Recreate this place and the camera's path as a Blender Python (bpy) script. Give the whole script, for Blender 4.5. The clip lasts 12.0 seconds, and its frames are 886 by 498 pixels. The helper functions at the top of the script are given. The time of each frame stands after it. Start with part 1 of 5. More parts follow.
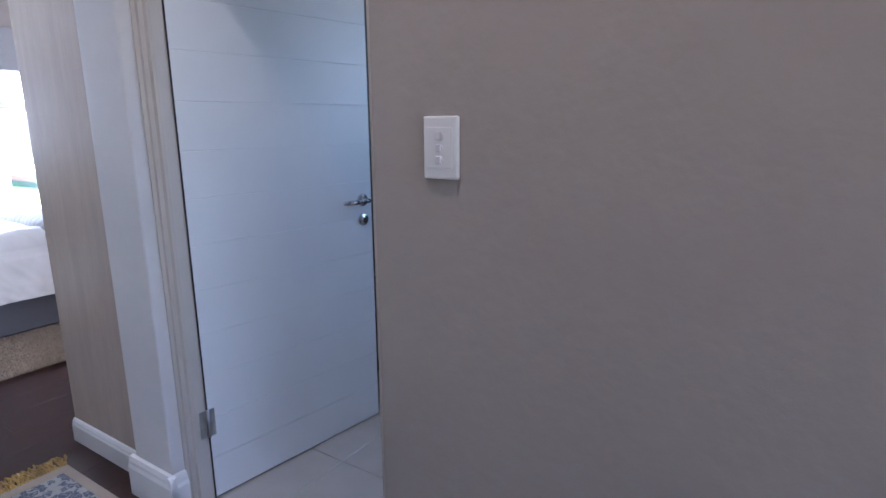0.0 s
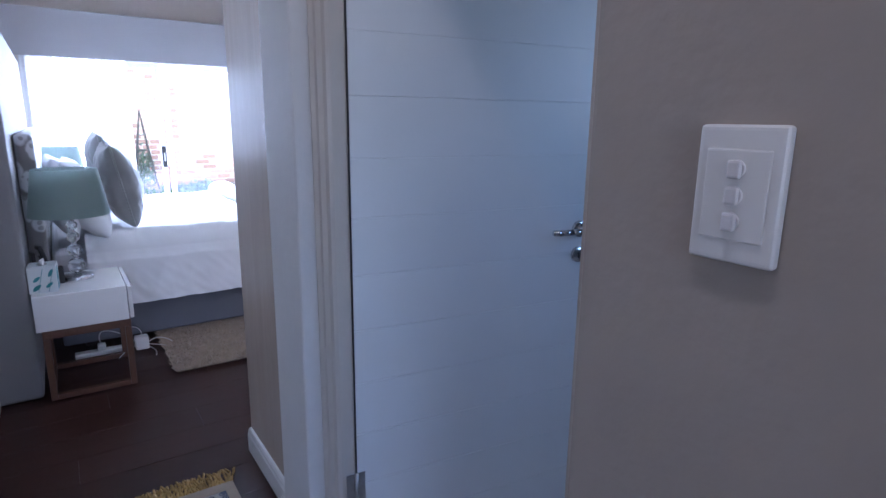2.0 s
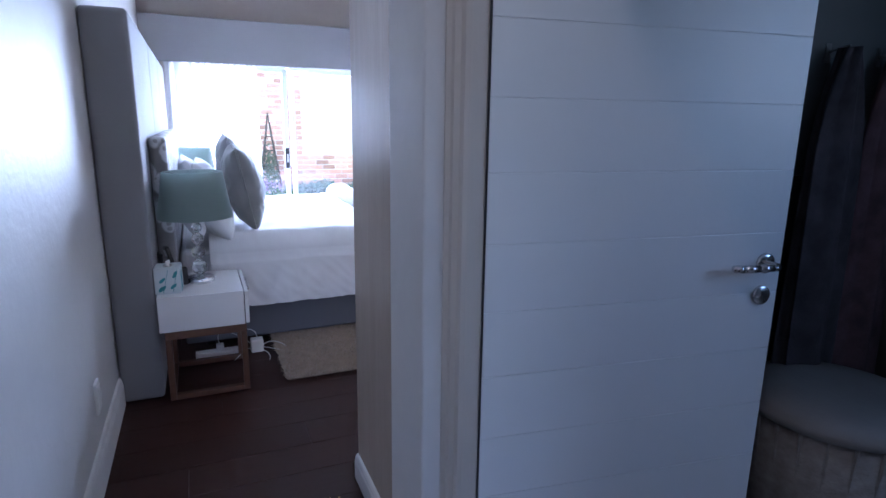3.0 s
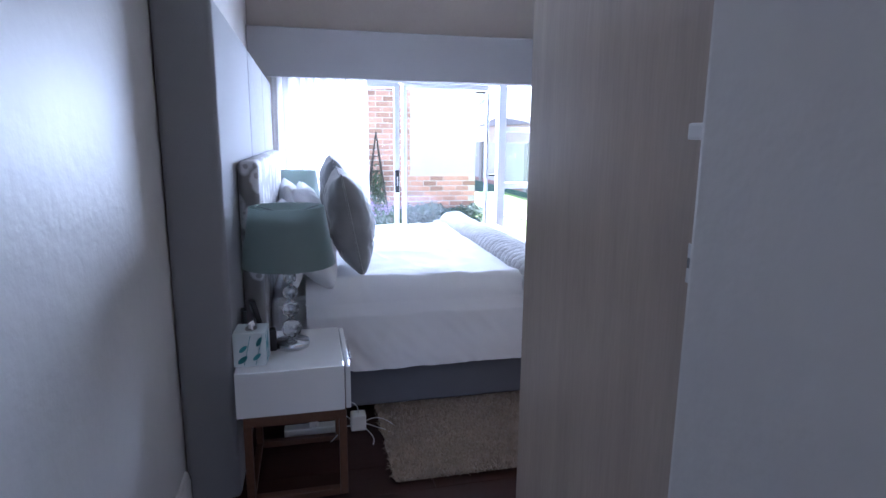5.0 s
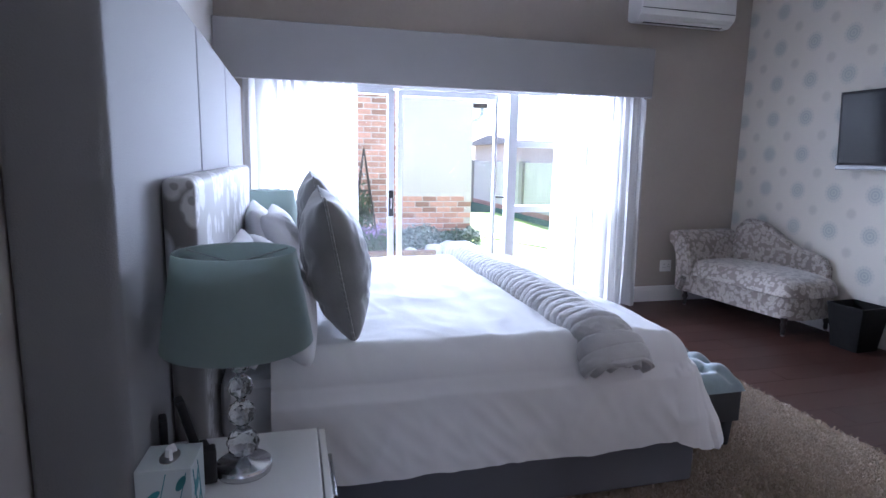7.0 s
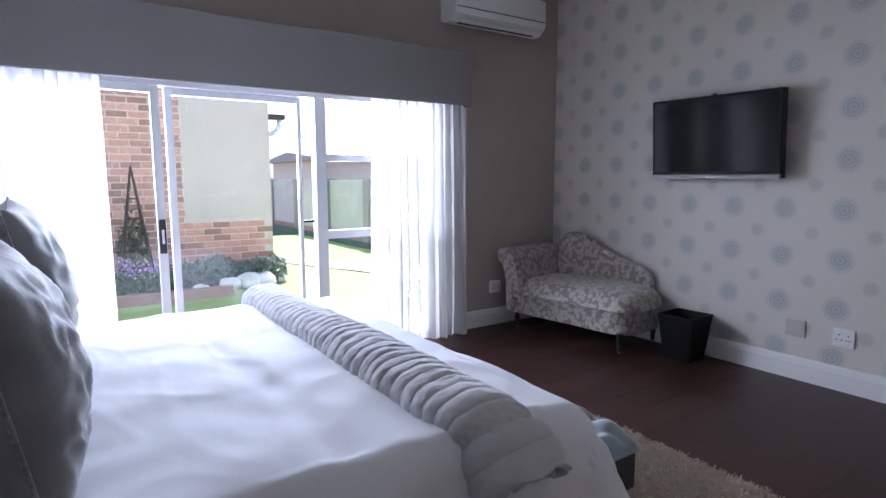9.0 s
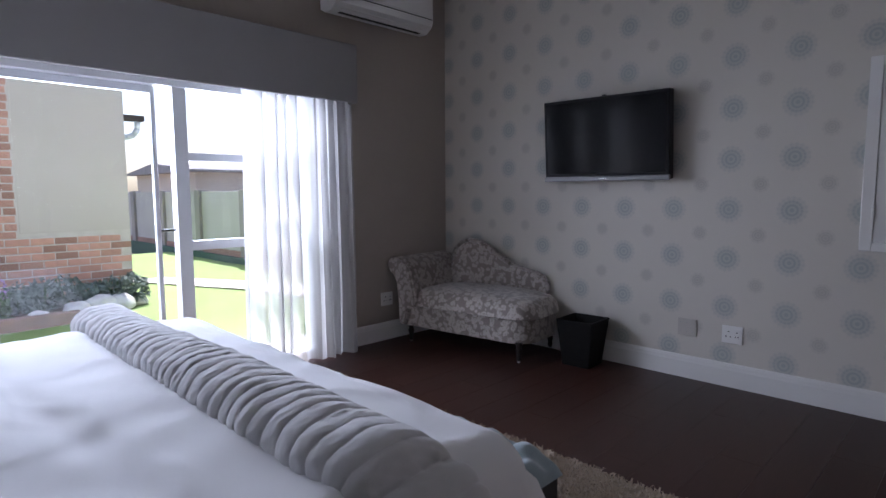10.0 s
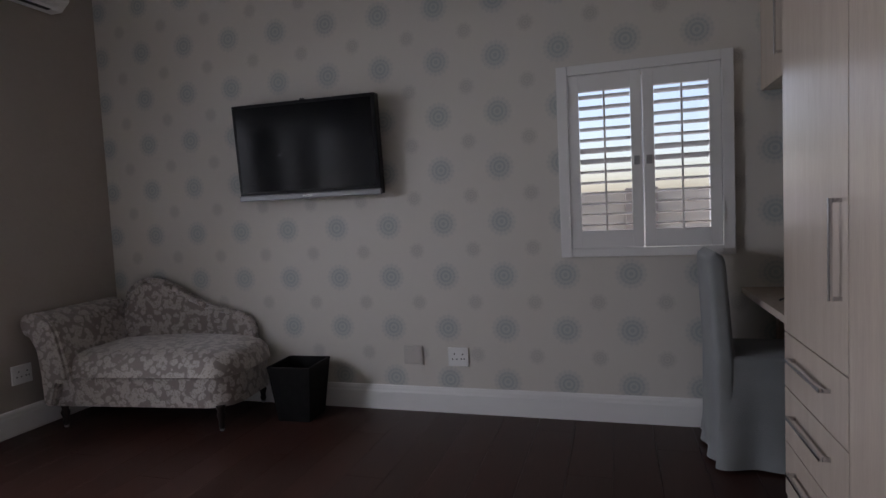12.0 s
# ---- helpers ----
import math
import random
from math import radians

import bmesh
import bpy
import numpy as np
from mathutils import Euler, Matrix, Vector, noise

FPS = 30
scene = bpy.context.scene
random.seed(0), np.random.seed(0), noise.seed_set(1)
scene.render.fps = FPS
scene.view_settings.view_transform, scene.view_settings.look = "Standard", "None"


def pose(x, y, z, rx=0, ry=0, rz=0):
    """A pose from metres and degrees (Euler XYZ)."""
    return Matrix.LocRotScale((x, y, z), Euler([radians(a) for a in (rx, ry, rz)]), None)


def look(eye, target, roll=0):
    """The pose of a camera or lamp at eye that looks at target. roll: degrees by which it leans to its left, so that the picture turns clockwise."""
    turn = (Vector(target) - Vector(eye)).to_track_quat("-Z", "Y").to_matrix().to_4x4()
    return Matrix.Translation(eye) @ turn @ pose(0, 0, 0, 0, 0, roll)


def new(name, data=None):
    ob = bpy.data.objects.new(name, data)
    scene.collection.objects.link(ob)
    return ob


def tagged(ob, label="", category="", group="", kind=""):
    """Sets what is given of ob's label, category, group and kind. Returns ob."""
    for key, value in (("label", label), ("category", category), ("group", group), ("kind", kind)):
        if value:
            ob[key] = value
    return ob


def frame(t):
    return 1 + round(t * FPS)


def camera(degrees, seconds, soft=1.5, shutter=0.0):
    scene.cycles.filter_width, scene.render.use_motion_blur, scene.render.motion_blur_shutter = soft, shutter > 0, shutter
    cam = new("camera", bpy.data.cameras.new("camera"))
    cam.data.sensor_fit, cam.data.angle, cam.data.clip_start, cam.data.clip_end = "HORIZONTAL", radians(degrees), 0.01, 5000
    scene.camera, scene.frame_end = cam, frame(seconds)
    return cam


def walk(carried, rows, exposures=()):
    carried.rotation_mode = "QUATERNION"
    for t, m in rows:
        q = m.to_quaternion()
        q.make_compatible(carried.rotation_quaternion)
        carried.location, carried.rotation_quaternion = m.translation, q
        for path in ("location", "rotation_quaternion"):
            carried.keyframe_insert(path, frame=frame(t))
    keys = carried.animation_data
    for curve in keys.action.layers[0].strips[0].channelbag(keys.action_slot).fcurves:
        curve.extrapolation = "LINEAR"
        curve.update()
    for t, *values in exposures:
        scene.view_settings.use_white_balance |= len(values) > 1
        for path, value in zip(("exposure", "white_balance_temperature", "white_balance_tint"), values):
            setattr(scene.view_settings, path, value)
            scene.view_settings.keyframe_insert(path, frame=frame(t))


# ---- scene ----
cam = camera(75.6, 12.0)
PATH = [
    (0, (-0.129, 1.066, 1.31), (-1.2, 2.699, 0.875), -0.5),
    (0.5, (-0.186, 1.198, 1.307), (-1.395, 2.732, 0.878), -0.1),
    (1, (-0.259, 1.341, 1.319), (-1.607, 2.751, 0.88), 0.1),
    (1.5, (-0.339, 1.433, 1.318), (-1.834, 2.688, 0.881), 0.4),
    (2, (-0.481, 1.516, 1.321), (-2.097, 2.61, 0.883), 0.7),
    (2.5, (-0.604, 1.553, 1.328), (-2.32, 2.484, 0.894), 0.8),
    (3, (-0.749, 1.576, 1.33), (-2.542, 2.346, 0.893), 0.8),
    (3.5, (-0.943, 1.622, 1.329), (-2.798, 2.228, 0.891), 0.6),
    (3.7, (-1.018, 1.631, 1.327), (-2.892, 2.179, 0.89), 0.5),
    (5.5, (-1.804, 1.631, 1.329), (-3.717, 2.077, 0.956), 0.6),
    (6, (-2.024, 1.636, 1.318), (-3.94, 2.085, 0.962), 0.7),
    (6.5, (-2.234, 1.647, 1.318), (-4.149, 2.113, 0.981), 0.7),
    (6.7, (-2.293, 1.658, 1.307), (-4.207, 2.134, 0.98), 0.9),
    (8.3, (-2.961, 1.791, 1.283), (-4.739, 2.666, 1.019), 0.3),
    (8.5, (-3.014, 1.807, 1.284), (-4.751, 2.765, 1.024), 0.2),
    (9, (-3.166, 1.915, 1.282), (-4.805, 3.034, 1.034), -0.1),
    (9.5, (-3.291, 2.025, 1.219), (-4.82, 3.296, 1.004), 0.1),
    (10, (-3.441, 2.102, 1.199), (-4.831, 3.527, 1.0), -0.3),
    (10.5, (-3.55, 2.206, 1.176), (-4.763, 3.786, 0.996), -0.7),
    (11, (-3.631, 2.35, 1.155), (-4.652, 4.063, 1.002), -1.3),
    (11.5, (-3.658, 2.515, 1.16), (-4.459, 4.342, 1.021), -2.0),
    (12, (-3.687, 2.678, 1.153), (-4.265, 4.588, 1.023), -2.7),
]
EXPOSURES = [(0.0, 3.65, 5450, 22), (1.0, 3.45, 5300, 22), (2.5, 2.95, 5050, 23), (3.7, 2.55, 5050, 22), (5.5, 2.3, 5300, 22), (6.7, 2.15, 5450, 22), (8.5, 1.7, 5700, 23), (9.5, 1.25, 5850, 23), (10.5, 0.72, 6100, 24), (11.0, 0.65, 6300, 23), (12.0, 0.68, 6550, 23)]
walk(cam, [(t, look(eye, target, roll)) for t, eye, target, roll in PATH], EXPOSURES)

# ---- world and light ----
world = bpy.data.worlds.new("world")
scene.world = world
world.use_nodes = True
wn = world.node_tree.nodes
sky = wn.new("ShaderNodeTexSky")
sky.sky_type = 'NISHITA'
sky.sun_disc = False
sky.dust_density = 2.0
sky.sun_elevation = radians(62)
sky.sun_rotation = radians(300)
world.node_tree.links.new(sky.outputs[0], wn["Background"].inputs[0])
wn["Background"].inputs[1].default_value = 0.15


def lamp(name, kind, m, energy, color=(1, 1, 1), **kw):
    d = bpy.data.lights.new(name, kind)
    d.energy = energy
    d.color = color
    if kind == 'AREA':
        d.shape = 'RECTANGLE'
        d.size = kw["w"]
        d.size_y = kw["h"]
    else:
        d.angle = radians(0.6)
    ob = new(name, d)
    ob.matrix_world = m
    return ob


SUN_DIR = Vector((math.cos(radians(62)) * math.sin(radians(300)), math.cos(radians(62)) * math.cos(radians(300)), math.sin(radians(62))))
lamp("sun", 'SUN', look(SUN_DIR * 20, (0, 0, 0)), 5.0, (1.0, 0.95, 0.88))
lamp("sliding_door_daylight", 'AREA', look((-7.75, 3.05, 1.60), (-5.4, 2.75, -0.35)), 108, (0.80, 0.90, 1.0), w=2.8, h=1.3)
lamp("shutter_window_daylight", 'AREA', look((-3.5, 5.99, 1.38), (-3.5, 4.0, 1.1)), 0.7, (0.86, 0.91, 1.0), w=0.7, h=0.8)
# lamp in an unseen lobby window, added to light the passage from behind
lamp("added_lobby_daylight", 'AREA', look((3.15, 0.6, 1.5), (0.0, 1.2, 1.2)), 1.2, (1.0, 0.92, 0.84), w=1.6, h=1.2)
lamp("bathroom_window_daylight", 'AREA', look((-0.25, 3.93, 1.62), (-1.2, 2.6, 1.0)), 0.6, (0.55, 0.80, 1.0), w=0.86, h=0.7)
lamp("passage_downlight_lamp", 'AREA', look((-0.75, 1.49, 2.815), (-0.75, 1.4901, 0.0)), 0.75, (1.0, 0.86, 0.74), w=0.09, h=0.09)

# ---- materials ----


def mat(name, color, rough=0.6, metal=0.0, var=0.06, scale=6.0, bump=0.0, bscale=80.0, fine=0.0, stretch=(1, 1, 1), spec=0.5, sheen=0.0, coat=0.0, trans=0.0):
    """Principled material with variation at two scales and a fine relief, in object metres."""
    m = bpy.data.materials.new(name)
    m.use_nodes = True
    n, l = m.node_tree.nodes, m.node_tree.links
    b = n["Principled BSDF"]
    b.inputs["Roughness"].default_value = rough
    b.inputs["Metallic"].default_value = metal
    b.inputs["Specular IOR Level"].default_value = spec
    b.inputs["Sheen Weight"].default_value = sheen
    b.inputs["Coat Weight"].default_value = coat
    b.inputs["Transmission Weight"].default_value = trans
    tc = n.new("ShaderNodeTexCoord")
    mp = n.new("ShaderNodeMapping")
    mp.inputs["Scale"].default_value = stretch
    l.new(tc.outputs["Object"], mp.inputs[0])
    big = n.new("ShaderNodeTexNoise")
    big.inputs["Scale"].default_value = scale
    big.inputs["Detail"].default_value = 4
    l.new(mp.outputs[0], big.inputs["Vector"])
    small = n.new("ShaderNodeTexNoise")
    small.inputs["Scale"].default_value = bscale
    small.inputs["Detail"].default_value = 3
    l.new(mp.outputs[0], small.inputs["Vector"])
    add = n.new("ShaderNodeMath")
    add.operation = 'MULTIPLY_ADD'
    l.new(small.outputs["Fac"], add.inputs[0])
    add.inputs[1].default_value = fine
    l.new(big.outputs["Fac"], add.inputs[2])
    ramp = n.new("ShaderNodeMapRange")
    ramp.inputs[1].default_value = 0.3
    ramp.inputs[2].default_value = 0.7 + fine
    ramp.inputs[3].default_value = 1 - var
    ramp.inputs[4].default_value = 1 + var
    l.new(add.outputs[0], ramp.inputs[0])
    mul = n.new("ShaderNodeVectorMath")
    mul.operation = 'SCALE'
    mul.inputs[0].default_value = color
    l.new(ramp.outputs[0], mul.inputs["Scale"])
    l.new(mul.outputs[0], b.inputs["Base Color"])
    if bump:
        bp = n.new("ShaderNodeBump")
        bp.inputs["Strength"].default_value = bump
        bp.inputs["Distance"].default_value = 0.01
        l.new(small.outputs["Fac"], bp.inputs["Height"])
        l.new(bp.outputs[0], b.inputs["Normal"])
    return m


def tree(m):
    n = m.node_tree.nodes
    return n, m.node_tree.links, n["Principled BSDF"]


def base_source(b):
    return b.inputs["Base Color"].links[0].from_socket


def mathnode(n, l, op, a, c=None):
    k = n.new("ShaderNodeMath")
    k.operation = op
    for i, v in enumerate((a, c)):
        if v is None:
            continue
        if isinstance(v, (int, float)):
            k.inputs[i].default_value = v
        else:
            l.new(v, k.inputs[i])
    return k.outputs[0]


def mixcol(n, l, fac, a, c):
    k = n.new("ShaderNodeMix")
    k.data_type = 'RGBA'
    for i, v in ((0, fac), (6, a), (7, c)):
        if isinstance(v, (int, float)):
            k.inputs[i].default_value = v
        elif isinstance(v, tuple):
            k.inputs[i].default_value = (*v, 1)
        else:
            l.new(v, k.inputs[i])
    return k.outputs[2]


M = {}
M["wall"] = mat("taupe_wall_paint", (0.40, 0.35, 0.305), 0.55, var=0.06, scale=2.2, bump=0.22, bscale=30, fine=0.35)
M["wall_white"] = mat("pale_wall_paint", (0.62, 0.60, 0.58), 0.5, var=0.07, scale=2.5, bump=0.2, bscale=24, fine=0.3)
M["ceiling"] = mat("white_ceiling_paint", (0.78, 0.77, 0.75), 0.8, var=0.02)
M["trim"] = mat("white_gloss_trim", (0.74, 0.73, 0.71), 0.35, var=0.03, scale=3, bump=0.03)
M["frame_paint"] = mat("cream_frame_paint", (0.50, 0.46, 0.41), 0.4, var=0.04, scale=3, bump=0.05)
M["door"] = mat("white_door_paint", (0.70, 0.72, 0.73), 0.38, var=0.03, scale=2, bump=0.03, bscale=60)
M["white_plastic"] = mat("white_plastic", (0.80, 0.79, 0.77), 0.3, var=0.01)
M["pale_plastic"] = mat("clear_rocker_plastic", (0.72, 0.70, 0.70), 0.2, var=0.01)
M["chrome"] = mat("brushed_steel", (0.62, 0.62, 0.64), 0.22, 1.0, var=0.05, scale=30)
M["steel_dull"] = mat("dull_steel", (0.42, 0.42, 0.42), 0.4, 1.0, var=0.08, scale=40)
M["gap"] = mat("dark_gap", (0.03, 0.03, 0.03), 0.8, var=0.1)
M["black"] = mat("black_plastic", (0.018, 0.018, 0.02), 0.35, var=0.1, scale=20)
M["walnut"] = mat("walnut_wood", (0.115, 0.055, 0.032), 0.4, var=0.3, scale=9, bump=0.06, bscale=60, fine=0.5, stretch=(1, 8, 8))
M["gloss_white"] = mat("gloss_white_lacquer", (0.82, 0.82, 0.82), 0.12, var=0.01, coat=0.4)
M["dark_leg"] = mat("dark_turned_wood", (0.02, 0.014, 0.012), 0.35, var=0.2, scale=15)
M["bin"] = mat("black_woven_leather", (0.007, 0.0065, 0.0065), 0.6, var=0.25, scale=25, bump=0.3, bscale=140, spec=0.15)
M["duvet"] = mat("white_cotton", (0.77, 0.77, 0.79), 0.85, var=0.03, scale=3, bump=0.12, bscale=14, sheen=0.2)
M["pillow_white"] = mat("white_pillow_cotton", (0.76, 0.76, 0.78), 0.85, var=0.04, scale=6, bump=0.2, bscale=20, sheen=0.2)
M["base"] = mat("grey_bed_base_fabric", (0.155, 0.16, 0.185), 0.9, var=0.07, scale=5, bump=0.15, bscale=300, fine=0.4)
M["panel"] = mat("silver_grey_upholstery", (0.24, 0.24, 0.255), 0.75, var=0.06, scale=4, bump=0.25, bscale=260, fine=0.5, sheen=0.3)
M["pelmet"] = mat("grey_linen_pelmet", (0.30, 0.29, 0.29), 0.9, var=0.05, scale=3, bump=0.2, bscale=320, fine=0.5)
M["velvet"] = mat("grey_velvet", (0.215, 0.215, 0.215), 0.6, var=0.22, scale=5, bump=0.1, bscale=60, sheen=0.6)
M["throw"] = mat("silver_plush_throw", (0.50, 0.49, 0.50), 0.9, var=0.12, scale=14, bump=0.22, bscale=420, fine=0.35, sheen=0.8)
M["bench"] = mat("blue_grey_velvet", (0.24, 0.31, 0.34), 0.6, var=0.12, scale=10, bump=0.1, bscale=120, sheen=0.6)
M["bench_dark"] = mat("dark_bench_side", (0.03, 0.032, 0.036), 0.6, var=0.15, scale=12)
M["shade"] = mat("duck_egg_lamp_shade", (0.235, 0.285, 0.27), 0.8, var=0.03, scale=8, bump=0.12, bscale=400, fine=0.4)
# lining's pale cyan puts the daylight glowing through the lampshade into its colour
M["shade_in"] = mat("glow_tinted_lining", (0.74, 0.88, 0.86), 0.6, var=0.02)
for key in ("shade", "shade_in"):
    nt = M[key].node_tree
    tl, mx = nt.nodes.new("ShaderNodeBsdfTranslucent"), nt.nodes.new("ShaderNodeMixShader")
    tl.inputs[0].default_value = (0.72, 0.78, 0.76, 1)
    mx.inputs[0].default_value = 0.62 if key == "shade" else 0.85
    nt.links.new(nt.nodes["Principled BSDF"].outputs[0], mx.inputs[1])
    nt.links.new(tl.outputs[0], mx.inputs[2])
    nt.links.new(mx.outputs[0], nt.nodes["Material Output"].inputs[0])
# pale chair cover darkened in its colour to stand in for shade by the desk
M["chair_cover"] = mat("shade_darkened_chair_cover", (0.22, 0.23, 0.23), 0.85, var=0.08, scale=7, bump=0.2, bscale=200, sheen=0.2)
M["cream_plastic"] = mat("cream_plastic", (0.50, 0.47, 0.43), 0.4, var=0.02)
M["tile"] = mat("cream_floor_tile", (0.50, 0.47, 0.43), 0.25, var=0.06, scale=5, bump=0.02)
M["grout"] = mat("tile_grout", (0.30, 0.28, 0.26), 0.9, var=0.1)
# blue-grey wall colour lowered so the bathroom's dimness sits in the paint
M["bath_wall"] = mat("dimmed_bathroom_wall_paint", (0.15, 0.16, 0.16), 0.6, var=0.04, scale=2)
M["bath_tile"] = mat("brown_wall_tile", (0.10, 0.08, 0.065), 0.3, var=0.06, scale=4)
M["wicker"] = mat("wicker", (0.30, 0.27, 0.245), 0.7, var=0.2, scale=30, bump=0.5, bscale=90)
M["liner"] = mat("basket_lid_cloth", (0.30, 0.275, 0.26), 0.8, var=0.08, scale=8, bump=0.2)
M["dark_cloth"] = mat("dark_hanging_clothes", (0.055, 0.045, 0.05), 0.9, var=0.35, scale=12, bump=0.3, bscale=80)
M["red_cloth"] = mat("maroon_robe_cloth", (0.10, 0.055, 0.06), 0.9, var=0.35, scale=14, bump=0.3, bscale=80)
M["frame_alu"] = mat("white_aluminium", (0.72, 0.74, 0.77), 0.35, var=0.02)
M["rod"] = mat("rusty_iron", (0.05, 0.035, 0.028), 0.7, var=0.3, scale=40)
M["mortar"] = mat("mortar", (0.60, 0.54, 0.48), 0.95, var=0.12, scale=12, bump=0.3)
M["plaster"] = mat("cream_exterior_plaster", (0.57, 0.505, 0.44), 0.9, var=0.06, scale=1.2, bump=0.25, bscale=90, fine=0.3)
M["precast"] = mat("precast_concrete", (0.46, 0.45, 0.43), 0.9, var=0.1, scale=2, bump=0.2)
# darker copy of the precast: the posts' shadows put into their colour
M["precast_shaded"] = mat("shadow_dark_wall_post", (0.30, 0.28, 0.27), 0.9, var=0.1, scale=3, bump=0.2)
M["wall_plinth"] = mat("red_brown_plinth", (0.34, 0.20, 0.16), 0.9, var=0.2, scale=6, bump=0.3)
M["soil"] = mat("garden_soil", (0.09, 0.06, 0.04), 0.95, var=0.3, scale=15, bump=0.6, bscale=50)
M["edging"] = mat("planter_edging", (0.40, 0.33, 0.26), 0.9, var=0.1, scale=6, bump=0.2)
M["leaf"] = mat("shrub_leaf", (0.05, 0.10, 0.028), 0.6, var=0.4, scale=14)
M["leaf_dry"] = mat("climber_leaf", (0.085, 0.10, 0.055), 0.7, var=0.4, scale=14)
M["leaf_grey"] = mat("grey_green_leaf", (0.15, 0.19, 0.16), 0.7, var=0.35, scale=14)
M["stone"] = mat("pale_garden_stone", (0.66, 0.64, 0.60), 0.9, var=0.12, scale=9, bump=0.4, bscale=50)
M["edge_green"] = mat("dark_green_edging", (0.045, 0.10, 0.075), 0.8, var=0.2, scale=6, bump=0.2)
M["petal"] = mat("mauve_petal", (0.42, 0.25, 0.46), 0.6, var=0.25, scale=20)
M["petal_white"] = mat("white_petal", (0.75, 0.72, 0.75), 0.6, var=0.1, scale=20)
M["roof"] = mat("grey_roof_tile", (0.26, 0.25, 0.25), 0.8, var=0.15, scale=5)
M["tag_label"] = mat("paper_label", (0.7, 0.7, 0.7), 0.6, var=0.02)
M["tissue_teal"] = mat("teal_print", (0.06, 0.30, 0.34), 0.5, var=0.1)
M["tissue_box"] = mat("tissue_box_card", (0.66, 0.72, 0.73), 0.5, var=0.03)
M["tissue"] = mat("tissue_paper", (0.85, 0.85, 0.86), 0.9, var=0.02)
M["gold_fringe"] = mat("gold_rug_fringe", (0.42, 0.27, 0.09), 0.9, var=0.3, scale=30, bump=0.5)
M["shag"] = mat("beige_shag_yarn", (0.45, 0.365, 0.28), 0.95, var=0.25, scale=22, fine=0.5, sheen=0.3)
M["bed_kerb"] = mat("brown_kerb", (0.27, 0.17, 0.12), 0.9, var=0.2, scale=8, bump=0.3)
M["edging_brown"] = mat("brown_rug_backing", (0.17, 0.135, 0.095), 0.95, var=0.2, scale=20)
M["lawn"] = mat("artificial_lawn", (0.27, 0.38, 0.12), 0.9, var=0.2, scale=2.5, bump=0.6, bscale=90, fine=0.6)
M["ground"] = mat("dry_ground", (0.20, 0.17, 0.12), 0.95, var=0.15, scale=0.3, bump=0.3)
M["paving"] = mat("pale_paving", (0.66, 0.63, 0.58), 0.9, var=0.08, scale=2, bump=0.2)

# wood floor: planks vary by object random, long grain
m = M["floor"] = mat("dark_laminate_plank", (0.042, 0.0175, 0.0132), 0.33, var=0.3, scale=5, bump=0.05, bscale=40, fine=0.7, stretch=(14, 1.2, 1), spec=0.2)
n, l, b = tree(m)
oi = n.new("ShaderNodeObjectInfo")
hs = n.new("ShaderNodeHueSaturation")
l.new(base_source(b), hs.inputs["Color"])
mr = n.new("ShaderNodeMapRange")
mr.inputs[3].default_value, mr.inputs[4].default_value = 0.9, 1.1
l.new(oi.outputs["Random"], mr.inputs[0])
l.new(mr.outputs[0], hs.inputs["Value"])
l.new(hs.outputs[0], b.inputs["Base Color"])

# light wood melamine of the wardrobes
m = M["melamine"] = mat("light_wood_melamine", (0.50, 0.415, 0.345), 0.24, var=0.16, scale=3.5, bump=0.02, bscale=30, fine=0.8, stretch=(7, 7, 0.5))

# bricks
m = M["brick"] = mat("face_brick", (0.50, 0.27, 0.20), 0.9, var=0.22, scale=14, bump=0.4, bscale=120, fine=0.5)
n, l, b = tree(m)
oi = n.new("ShaderNodeObjectInfo")
geo = n.new("ShaderNodeNewGeometry")
rnd = mathnode(n, l, 'FRACT', mathnode(n, l, 'ADD', oi.outputs["Random"], geo.outputs["Random Per Island"]))
hs = n.new("ShaderNodeHueSaturation")
l.new(base_source(b), hs.inputs["Color"])
mr = n.new("ShaderNodeMapRange")
mr.inputs[3].default_value, mr.inputs[4].default_value = 0.65, 1.3
l.new(rnd, mr.inputs[0])
l.new(mr.outputs[0], hs.inputs["Value"])
l.new(hs.outputs[0], b.inputs["Base Color"])


